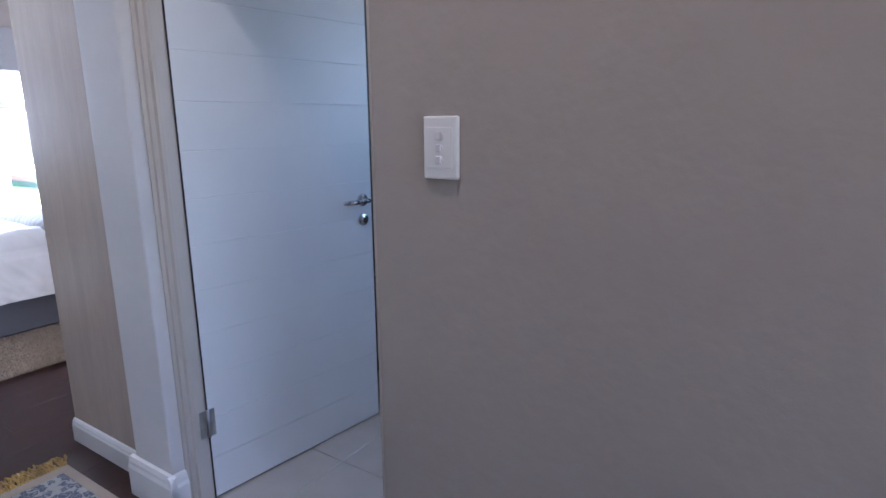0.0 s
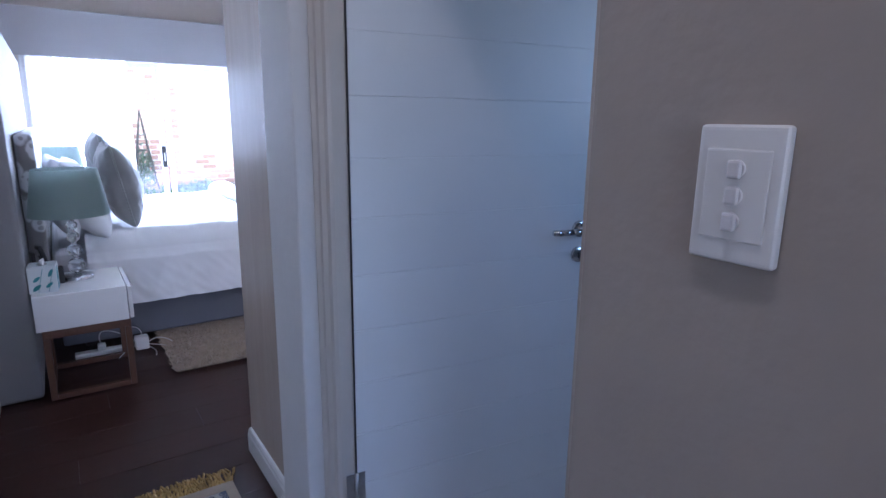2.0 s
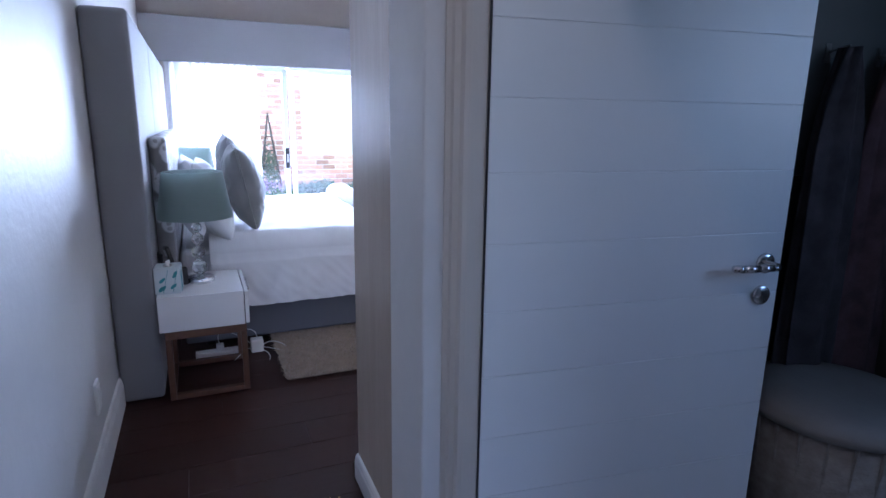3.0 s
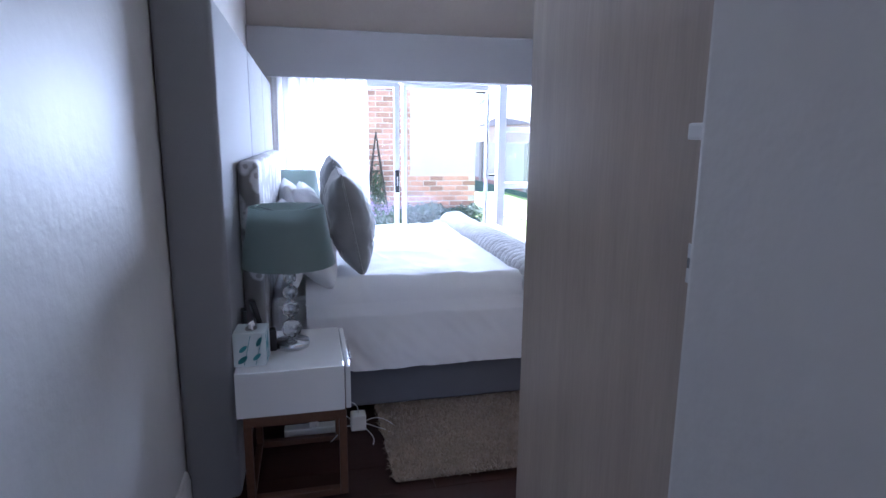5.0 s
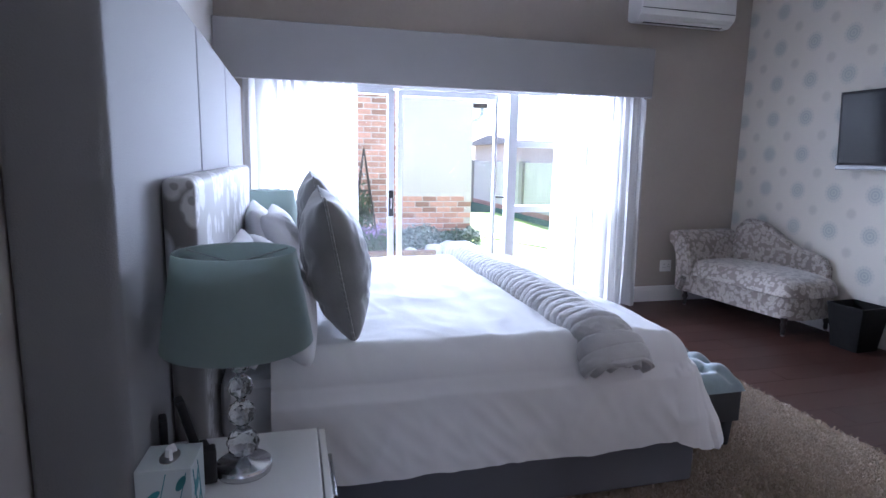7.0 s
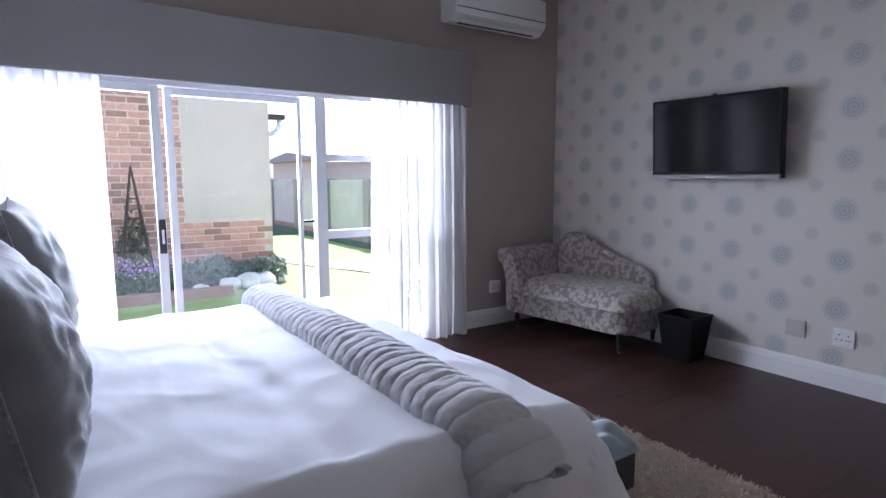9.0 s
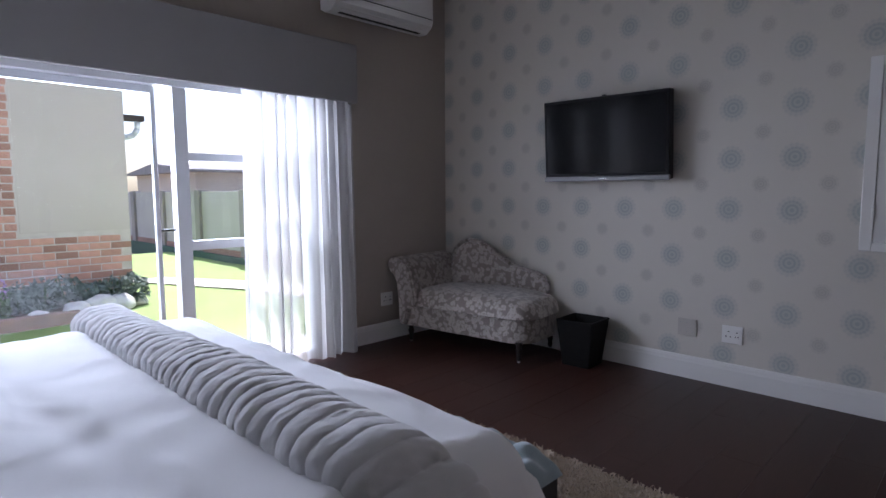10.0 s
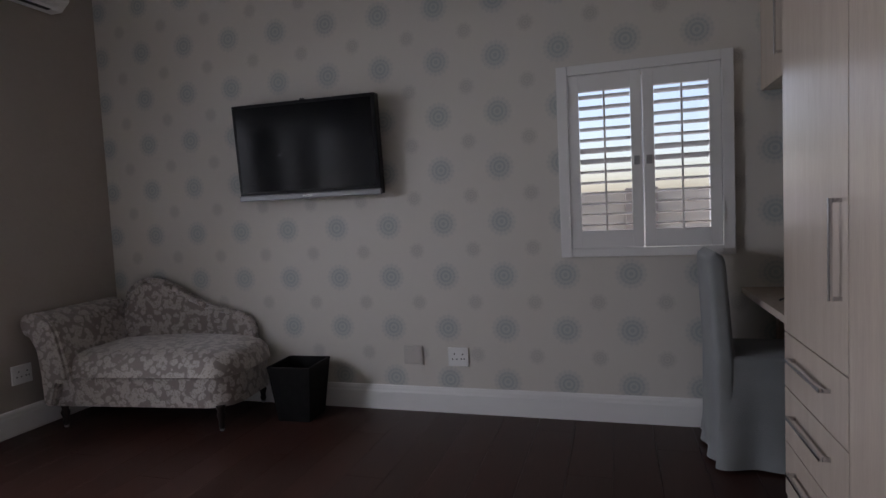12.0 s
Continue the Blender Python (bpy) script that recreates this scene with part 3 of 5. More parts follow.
def bar(y0, z0, y1, z1, x0=XD - 0.02, x1=XD + 0.02, name="window_frame"):
    return part(name, box(x0, y0, z0, x1, y1, z1, 0.003), M["frame_alu"], win)


def pane(y0, z0, y1, z1, x):
    p = part("pane", box(x - 0.003, y0, z0, x + 0.003, y1, z1), M["glass"], win, "clear glass pane")
    p.visible_shadow = False
    return p


bar(1.45, 0.0, 1.49, 1.88, XD - 0.05, XD + 0.05)
bar(4.41, 0.0, 4.45, 1.88, XD - 0.05, XD + 0.05)
bar(1.49, 1.835, 4.41, 1.88, XD - 0.05, XD + 0.05)
bar(1.49, 0.0, 4.41, 0.035, XD - 0.05, XD + 0.05, "sill_track")
bar(3.475, 0.035, 3.555, 1.835, XD - 0.04, XD + 0.04, "mullion")
for y0, y1, x, ws in ((1.52, 2.49, XD + 0.025, 0.05), (2.525, 3.39, XD - 0.025, 0.026)):
    bar(y0, 0.036, y0 + 0.045, 1.834, x - 0.018, x + 0.018, "stile")
    bar(y1 - ws, 0.036, y1, 1.834, x - 0.018, x + 0.018, "stile")
    bar(y0 + 0.045, 1.79, y1 - ws, 1.834, x - 0.018, x + 0.018, "rail")
    bar(y0 + 0.045, 0.036, y1 - ws, 0.10, x - 0.018, x + 0.018, "rail")
    pane(y0 + 0.045, 0.10, y1 - ws, 1.79, x)
bar(3.555, 1.40, 4.41, 1.45, name="transom")
bar(3.555, 0.84, 4.41, 0.90, name="transom")
for z0, z1 in ((0.035, 0.84), (0.90, 1.40), (1.45, 1.835)):
    pane(3.555, z0, 4.41, z1, XD)
h = part("handle", box(XD + 0.044, 2.443, 0.82, XD + 0.072, 2.483, 1.03, 0.006), M["black"], win, "black moulded sliding door handle")
part("latch", box(XD + 0.072, 2.455, 0.88, XD + 0.078, 2.472, 0.97, 0.003), M["chrome"], h)
part("latch", box(-7.04, 3.37, 0.97, -7.02, 3.45, 0.985, 0.003), M["black"], win)


def curtain(y0, y1, folds, seed, flare=0.02, depth=1.0):
    r = random.Random(seed)
    ph = [r.uniform(-0.9, 0.9) for _ in range(folds + 3)]

    def fn(u, v):
        z = 0.012 + (1.90 - 0.012) * v
        k = u * folds
        i = int(k)
        p = k + 0.30 * math.sin(6.283 * u * 2.3 + seed) + 0.12 * ph[min(i, folds)] * math.sin(3.14159 * (k - i))
        amp = depth * (0.034 + 0.010 * math.sin(3 * u + seed) + 0.014 * (1 - v))
        y = y0 + (y1 - y0) * (u + (u - 0.5) * flare * (1 - v)) + 0.012 * depth * math.sin(p * 12.566 + 1)
        x = -6.86 + amp * math.sin(p * 6.283) + 0.012 * depth * math.sin(p * 15 + 3 * v) * (1 - 0.5 * v) + (0.02 * (1 - v) ** 6) * math.sin(u * 30)
        return (x, y, z)
    ob = part("curtain", sheet(fn, folds * 16, 26), M["sheer"], smooth=True)
    return tagged(ob, "sheer white floor-length voile curtain, drawn aside", "curtain", "curtains at the sliding door")


curtain(1.36, 2.17, 10, 1, 0.02, 0.3)
curtain(3.81, 4.69, 9, 2, 0.06)
pel = thing("pelmet", "long grey linen-covered box pelmet over the sliding door", "pelmet")
part("front_board", box(-6.80, 1.175, 1.83, -6.775, 4.66, 2.235, 0.008), M["pelmet"], pel)
part("end_board", box(X_WIN + 0.002, 4.636, 1.83, -6.801, 4.66, 2.235, 0.004), M["pelmet"], pel)
part("top_board", box(X_WIN + 0.002, 1.175, 2.20, -6.801, 4.635, 2.232), M["pelmet"], pel)
part("curtain_rail", box(-6.88, 1.25, 1.905, -6.84, 4.60, 1.93, 0.003), M["white_plastic"], pel)

# ---- papered wall: shutter window, television, sockets ----
sh = thing("window_2", "white plantation shutter window with two louvred leaves", "shutter window", kind="structure")
WX0, WX1, WZ0, WZ1 = -3.96, -3.125, 0.882, 1.868
for a in ((WX0, WZ0, WX0 + 0.055, WZ1), (WX1 - 0.055, WZ0, WX1, WZ1), (WX0 + 0.055, WZ1 - 0.05, WX1 - 0.055, WZ1), (WX0 + 0.055, WZ0, WX1 - 0.055, WZ0 + 0.045)):
    part("window_frame", box(a[0], Y_N - 0.035, a[1], a[2], Y_N + 0.03, a[3], 0.004), M["trim"], sh)
ix0, ix1, iz0, iz1 = WX0 + 0.057, WX1 - 0.057, WZ0 + 0.047, WZ1 - 0.052
mid = (ix0 + ix1) / 2
for k, (a, c) in enumerate(((ix0, mid - 0.003), (mid + 0.003, ix1))):
    leaf = part("shutter_leaf", box(a, Y_N - 0.028, iz0, a + 0.052, Y_N + 0.0, iz1, 0.003), M["trim"], sh)
    part("stile", box(c - 0.052, Y_N - 0.028, iz0, c, Y_N, iz1, 0.003), M["trim"], leaf)
    part("rail", box(a + 0.052, Y_N - 0.027, iz0, c - 0.052, Y_N - 0.001, iz0 + 0.09, 0.002), M["trim"], leaf)
    part("rail", box(a + 0.052, Y_N - 0.027, iz1 - 0.085, c - 0.052, Y_N - 0.001, iz1, 0.002), M["trim"], leaf)
    nl = 13
    lz0, lz1 = iz0 + 0.09, iz1 - 0.085
    for j in range(nl):
        z = lz0 + (j + 0.5) * (lz1 - lz0) / nl
        prof = [(0.030 * math.cos(t * 0.5236), 0.0045 * math.sin(t * 0.5236)) for t in range(12)]
        lv = part("louvre", prism(prof, c - a - 0.108, 'x'), M["trim"], leaf, smooth=False)
        lv.matrix_basis = pose(a + 0.054, Y_N - 0.012, z, -9 if j not in (6, 7) else -22)
    part("tilt_rod", box((a + c) / 2 - 0.005, Y_N - 0.055, lz0 - 0.01, (a + c) / 2 + 0.005, Y_N - 0.045, lz1 + 0.0, 0.003), M["trim"], leaf)
    cx = c - 0.026 if k == 0 else a + 0.026
    part("catch", box(cx - 0.013, Y_N - 0.037, 1.345, cx + 0.013, Y_N - 0.028, 1.39, 0.003), M["steel_dull"], leaf, "small dark steel catch")
    hx = a - 0.006 if k == 0 else c + 0.006
    for z in (iz0 + 0.12, iz1 - 0.17):
        part("hinge", cyl(0.006, 0.006, 0.085, pose(hx, Y_N - 0.038, z), 10), M["trim"], leaf)
p = part("pane", box(-3.919, 5.955, 0.921, -3.166, 5.961, 1.829), M["glass"], sh, "clear window glass behind the louvres")
p.visible_shadow = False
for x in (-3.919, -3.56, -3.206):
    part("window_bar", box(x, 5.94, 0.921, x + 0.04, 5.975, 1.829, 0.003), M["frame_alu"], sh)

tv = thing("television", "flat black television tilted forward on a wall bracket", "television", pose(-5.378, 5.655, 1.272, 4, 0, 2.0))
part("casing", box(-0.447, -0.02, 0, 0.447, 0.05, 0.555, 0.008), M["tv_bezel"], tv)
part("screen", box(-0.425, -0.0225, 0.048, 0.425, -0.0205, 0.535), M["screen"], tv, "glossy dark screen")
part("speaker_bar", box(-0.449, -0.030, -0.004, 0.449, -0.004, 0.030, 0.006), M["tv_bar"], tv, "silver-grey speaker bar")
part("logo_plate", box(-0.03, -0.0315, 0.010, 0.03, -0.0302, 0.017), M["chrome"], tv)
part("back_box", box(-0.30, 0.05, 0.06, 0.30, 0.085, 0.45, 0.01), M["black"], tv)
part("sensor", box(-0.012, 0.0, 0.554, 0.012, 0.02, 0.566, 0.003), M["black"], tv)
part("bracket", box(-0.12, 0.085, 0.15, 0.12, 0.105, 0.38, 0.004), M["black"], tv)


def socket(m, kind, label, dark=True):
    """Wall plate: 's' square with pin holes, 'b' blank-looking aerial plate, 'w' switched."""
    s = thing("wall_socket", label, "socket", m, "wall sockets")
    w, hgt = (0.118, 0.108) if kind != 'h' else (0.075, 0.118)
    pm = M["cream_plastic"] if kind == 'b' else M["white_plastic"]
    part("plate", box(-w / 2, -0.011, -hgt / 2, w / 2, 0, hgt / 2, 0.004, 3), pm, s)
    part("insert", box(-w / 2 + 0.012, -0.0135, -hgt / 2 + 0.014, w / 2 - 0.012, -0.011, hgt / 2 - 0.014, 0.001), pm, s)
    if kind == 's':
        for x, z in ((-0.02, 0.018), (-0.033, -0.012), (-0.007, -0.012), (0.028, 0.016), (0.020, -0.010), (0.036, -0.010)):
            part("pin_hole", cyl(0.0042, 0.0042, 0.001, pose(x, -0.0135, z, 90), 10), M["gap"], s)
        part("rocker", box(0.016, -0.017, 0.024, 0.040, -0.0135, 0.036, 0.002), M["white_plastic"], s)
    elif kind == 'b':
        for x in (-0.04, 0, 0.04):
            for z in (-0.03, 0.03):
                part("pin_hole", cyl(0.003, 0.003, 0.001, pose(x, -0.0135, z, 90), 8), M["steel_dull"], s)
    else:
        part("rocker", box(-0.012, -0.018, -0.005, 0.012, -0.0135, 0.02, 0.002), M["white_plastic"], s)
    return s


socket(pose(-4.83, Y_N, 0.33), 'b', "white aerial outlet plate above the skirting")
socket(pose(-4.56, Y_N, 0.325), 's', "white double mains socket above the skirting")
socket(pose(X_WIN, 5.07, 0.335, 0, 0, 90), 's', "white socket plate on the taupe wall beside the chaise")
socket(pose(-3.05, Y_S, 0.31, 0, 0, 180), 'h', "white socket plate low on the passage wall")

# light switch in the passage
sw = thing("light_switch", "white three-gang light switch on the taupe wall", "light switch", pose(-0.752, Y_SW, 1.26))
part("plate", box(-0.0395, -0.012, -0.061, 0.0395, 0, 0.061, 0.005, 3), M["white_plastic"], sw)
part("insert", box(-0.029, -0.0145, -0.040, 0.029, -0.012, 0.040, 0.0015), M["white_plastic"], sw)
for z in (0.023, 0.0, -0.023):
    bz = part("bezel", cyl(0.0085, 0.0080, 0.002, pose(-0.0, -0.0145, z, 90), 20), M["pale_plastic"], sw)
    part("rocker", box(-0.006, -0.021, z - 0.008, 0.006, -0.0145, z + 0.008, 0.0025), M["pale_plastic"], bz)

# air conditioner
ac = thing("air_conditioner", "white split air conditioner high on the taupe wall", "air conditioner", pose(X_WIN, 4.965, 2.46))
prof = [(0, 0.03), (0.05, 0.0), (0.13, 0.0), (0.195, 0.05), (0.205, 0.09), (0.20, 0.265), (0.17, 0.285), (0, 0.285)]
part("body", prism([(a, c) for a, c in prof], 0.92, 'y'), M["white_plastic"], ac).location = (0, -0.46, 0)
part("front_panel", box(0.203, -0.45, 0.105, 0.213, 0.45, 0.262, 0.004), M["white_plastic"], ac)
part("louvre", box(0.138, -0.40, 0.012, 0.196, 0.40, 0.018, 0.002), M["white_plastic"], ac).matrix_basis = pose(0.0, 0, 0.0)
part("air_slot", box(0.10, -0.39, -0.001, 0.135, 0.39, 0.001), M["gap"], ac)
part("gap_line", box(0.2005, -0.45, 0.096, 0.2065, 0.45, 0.102), M["gap"], ac)

# ---- headboard wall: upholstered panels ----
for x0, x1 in ((-3.61, -4.77), (-4.774, -5.74), (-5.744, -6.74)):
    pn = part("upholstered_panel", box(x0, Y_S + 0.003, 0.004, x1, 1.352, 1.775, 0.026, 5), M["panel"], smooth=True)
    tagged(pn, "tall padded silver-grey wall panel behind the bed", "wall panel", "padded panels behind the bed")

# ---- bed ----
BX0, BX1, BY0, BY1 = -6.0, -4.18, 1.425, 3.30
bed = thing("bed", "king-size bed with a grey upholstered base", "bed", pose((BX0 + BX1) / 2, BY0, 0))
HW, LEN = (BX1 - BX0) / 2, BY1 - BY0
part("base", box(-HW, 0.018, 0.045, HW, LEN - 0.10, 0.37, 0.02, 3), M["base"], bed)
part("mattress", box(-HW + 0.01, 0.02, 0.372, HW - 0.03, LEN - 0.26, 0.60, 0.06, 4), M["pillow_white"], bed)
for x in (-HW + 0.1, HW - 0.1):
    for y in (0.15, LEN - 0.12):
        part("foot", cyl(0.025, 0.03, 0.045, pose(x, y, 0), 14), M["dark_leg"], bed)
hb = part("headboard", box(-HW - 0.02, -0.068, 0.25, HW + 0.19, 0.014, 1.235, 0.03, 4), M["hb"], bed, "silver damask headboard with scalloped edge", True)


def duvet_shape(hw, length, top, hem, r=0.085):
    a, b2 = hw - r + 0.01, length - r + 0.01
    drop = top - hem
    arc = r * math.pi / 2
    total = arc + drop - r

    def sag(t):
        return 0.018 * min(1.0, max(0.0, (t - b2 + 0.40) / 0.40)) ** 2

    def fn(u, v):
        s = (2 * u - 1) * (a + total)
        t = 0.18 + v * (b2 + total - 0.18)
        px, py = max(-a, min(a, s)), min(b2, t)
        ds, dt = s - px, t - py
        hyp = math.hypot(ds, dt)
        d = max(abs(ds), abs(dt)) * (1 + 0.10 * (1 - abs(abs(ds) - abs(dt)) / max(1e-6, abs(ds) + abs(dt))))
        w = Vector((s * 1.7, t * 1.7, 0.3))
        puff = 0.012 * noise.noise(w * 1.3) + 0.006 * noise.noise(w * 3.7)
        fold = 0.003 * noise.noise(Vector((s * 9 + t * 2, t * 3, 1.0))) + 0.005 * (1 - abs(noise.noise(Vector((s * 2.2 + 3, t * 5.5, 4.0)))) * 2.4) ** 3 * (0.5 + noise.noise(Vector((s * 1.3, t * 1.3, 9))))
        fold += 0.0045 * max(0.0, 1 - 6 * abs(noise.noise(Vector((s * 1.6 + 0.8 * t, t * 3.2 - s, 12.0))))) + 0.0035 * max(0.0, 1 - 5 * abs(noise.noise(Vector((s * 3.4 - t, t * 4.1 + s, 17.0)))))
        crease = 0.008 * math.exp(-((t - 0.95 - 0.05 * math.sin(3 * s)) / 0.05) ** 2) + 0.008 * math.exp(-((t - 1.32 - 0.04 * math.sin(4 * s)) / 0.05) ** 2)
        if d < 1e-6:
            return (px, py, top + puff + fold * 0.6 - crease - sag(t))
        nx, ny = ds / hyp, dt / hyp
        lim = total * (1 + 0.05 * noise.noise(Vector((s * 1.1 + 5, t * 1.1, 7)))) if d > arc else total
        if d <= arc:
            an = d / r
            out, down = r * math.sin(an), r * (1 - math.cos(an))
        else:
            e = (d - arc) * lim / total
            q = py if abs(nx) > abs(ny) else px
            rip = (0.006 * math.sin(q * 11 + 2.5 * noise.noise(w)) + 0.002 * math.sin(q * 25 + 6 * e + 3 * noise.noise(w * 1.6))
                   + 0.007 * (1 - 3.2 * abs(noise.noise(Vector((q * 6 + 5 * e, e * 3 - q, 3.0))))) + 0.004 * (1 - 3.2 * abs(noise.noise(Vector((q * 11 - 9 * e, e * 5, 8.0)))))) * min(1, e / 0.16)
            out, down = r + (0.13 + 0.10 * abs(nx * ny) + 0.30 * ny * ny) * e + rip + 0.02, r + e
            if d - arc < 0.02:
                out = r + 0.5 * (0.10 * e + rip + 0.02)
        return (px + nx * out, py + ny * out, top - sag(t) * (1 - min(1, d / 0.45)) - down + puff * (1 - min(1, d / 0.3)) + fold)
    return fn


dv = thing("duvet", "white cotton duvet hanging over the bed sides", "duvet", pose((BX0 + BX1) / 2, BY0, 0))
bm = sheet(duvet_shape(HW + 0.025, LEN - 0.145, 0.675, 0.262, 0.12), 200, 200)
part("cover", bm, M["duvet"], dv, smooth=True)

# plush throw: ribbed roll laid across the foot half, its end folded over the near side
th = thing("throw", "folded silver plush throw lying across the duvet", "throw", pose((BX0 + BX1) / 2, 2.765, 0.0))


TURN_R, TURN_X = 0.22, HW - 0.12
THROW_END = TURN_X + 0.24


def throw_line(xs):
    """centre line over the duvet: place and the direction away from the bed"""
    if xs <= TURN_X:
        return xs, 0.664, 0.0
    a = min(0.75, (xs - TURN_X) / TURN_R)
    over = max(0.0, xs - TURN_X - 0.75 * TURN_R)
    return TURN_X + TURN_R * math.sin(a) + 0.73 * over, 0.664 - TURN_R * (1 - math.cos(a)) - 0.68 * over, a


def throw_fn(u, v):
    xs = -HW - 0.02 + u * (THROW_END + HW + 0.02) + 0.007 * u ** 60 * math.sin(v * 17)
    x, top, a = throw_line(xs)
    an = math.pi * (1.12 * v - 0.06)
    q = xs * 18.5 + 0.30 * math.sin(v * 3.0) + 0.45 * noise.noise(Vector((xs * 4, v * 1.5, 0)))
    d = q - round(q)
    rib = 0.0085 * abs(math.sin(math.pi * d)) ** 0.32 * (0.9 + 0.5 * noise.noise(Vector((xs * 9, v * 6, 4)))) + 0.005 * noise.noise(Vector((xs * 9, v * 7, 2))) + 0.0025 * noise.noise(Vector((xs * 60, v * 40, 7)))
    band = math.exp(-((xs - THROW_END + 0.13) / 0.022) ** 2)
    rib += band * (0.010 * noise.noise(Vector((xs * 60, v * 26, 5))) - 0.010)
    hw2 = 0.108 + 0.008 * math.sin(xs * 3) + 0.018 * a
    hh = 0.076 + 0.006 * math.sin(xs * 5 + 1) + 0.012 * a
    y = -math.cos(an) * (hw2 + rib) + 0.02 * a
    h = math.copysign(abs(math.sin(an)) ** 0.75, math.sin(an)) * (hh + rib)
    return (x + h * math.sin(a), y, top + 0.006 + h * math.cos(a))


part("roll", sheet(throw_fn, 1000, 34), M["throw"], th, smooth=True)


def throw_end(u, v):
    """the wound layers that show at the end of the roll"""
    x1, y1, z1 = throw_fn(1.0, v)
    x, top, a = throw_line(THROW_END)
    cy, ch_ = 0.02 * a + 0.02, 0.030
    cx, cz = x + ch_ * math.sin(a), top + 0.006 + ch_ * math.cos(a)
    f = 1 - u
    turn = 2.6 * f + v * 0.9
    deep = -0.020 * u ** 0.5 + 0.017 * math.cos(6.283 * turn) * min(1.0, 6 * u) + 0.004 * noise.noise(Vector((u * 6, v * 7, 3)))
    return (cx + (x1 - cx) * f + deep * math.cos(a), cy + (y1 - cy) * f, cz + (z1 - cz) * f - deep * math.sin(a))


part("folded_end", sheet(throw_end, 40, 60), M["throw"], th, "layers wound inside the roll", True)


# pillows


def pillow(name, m, w, hgt, d, material, label, seed, pipe=None, group="pillows on the bed"):
    t = thing(name, label, "pillow", m, group)
    part("cushion", cushion(w, hgt, d, seed, tuck=0.014 if pipe else 0.0), M[material], t, smooth=True)
    if pipe:
        part("piping", piping(w, hgt), M[pipe], t, "narrow corded edge", True)
    return t


pillow("scatter_cushion", pose(-4.49, 1.875, 0.685, 11, 2, 0), 0.47, 0.495, 0.23, "velvet", "large grey velvet cushion with piped edge standing on the bed", 1, "velvet")
pillow("scatter_cushion", pose(-5.52, 1.885, 0.685, 11, 2, 0), 0.50, 0.53, 0.24, "velvet", "large grey velvet cushion with piped edge standing on the bed", 2, "velvet")
pillow("pillow", pose(-4.43, 1.715, 0.66, 30, 0, 2), 0.66, 0.38, 0.22, "pillow_white", "white cotton pillow leaning against the headboard", 3)
pillow("pillow", pose(-4.42, 1.575, 0.665, 16, 0, -2), 0.66, 0.36, 0.16, "pillow_white", "white cotton pillow leaning against the headboard", 4)
pillow("pillow", pose(-5.55, 1.725, 0.665, 26, 0, -2), 0.70, 0.39, 0.18, "pillow_white", "white cotton pillow leaning against the headboard", 5)
pillow("pillow", pose(-5.57, 1.585, 0.665, 16, 0, 3), 0.70, 0.39, 0.16, "pillow_white", "white cotton pillow leaning against the headboard", 6)

# tufted bench at the foot
bn = thing("bench", "blue-grey tufted velvet bench at the bed's foot", "bench", pose(-5.09, 3.45, 0))
BW, BD = 1.40, 0.34


def tuft(u, v):
    x, y = (2 * u - 1) * BW / 2, (2 * v - 1) * BD / 2
    e = max(0.0, 1 - abs(2 * u - 1) ** 16) ** 0.5 * max(0.0, 1 - abs(2 * v - 1) ** 6) ** 0.5
    d = 1.0
    cx = x / 0.15
    for row in range(-2, 3):
        off = 0.5 if row % 2 else 0.0
        k = round(cx - off) + off
        dx, dy = x - k * 0.15, y - row * 0.11
        d = min(d, math.hypot(dx, dy) / 0.075)
    dip = 0.035 * math.exp(-(d / 0.42) ** 2)
    q = abs(math.sin(math.pi * (x / 0.15 + y / 0.22))) * abs(math.sin(math.pi * (x / 0.15 - y / 0.22)))
    return (x, y, 0.295 + e * (0.085 + 0.018 * q) - dip * e)


seat = part("seat", sheet(tuft, 140, 36), M["bench"], bn, smooth=True)
for row in (-1, 0, 1):
    off = 0.075 if row % 2 else 0.0
    for k in range(-4, 5):
        x = k * 0.15 + off
        if abs(x) < BW / 2 - 0.04:
            part("button", lathe([(0.009, 0), (0.008, 0.004), (0.0, 0.006)], 10), M["bench"], seat).matrix_basis = pose(x, row * 0.11, 0.355)
part("apron", box(-BW / 2 + 0.01, -BD / 2 + 0.01, 0.15, BW / 2 - 0.01, BD / 2 - 0.01, 0.32, 0.01), M["bench_dark"], bn, "dark apron below the seat")
for x in (-1, 1):
    for y in (-1, 1):
        part("leg", lathe([(0.016, 0), (0.022, 0.05), (0.030, 0.152)], 16), M["bench_dark"], bn, smooth=True).matrix_basis = pose(x * (BW / 2 - 0.05), y * (BD / 2 - 0.05), 0)

# ---- nightstands and what stands on them ----


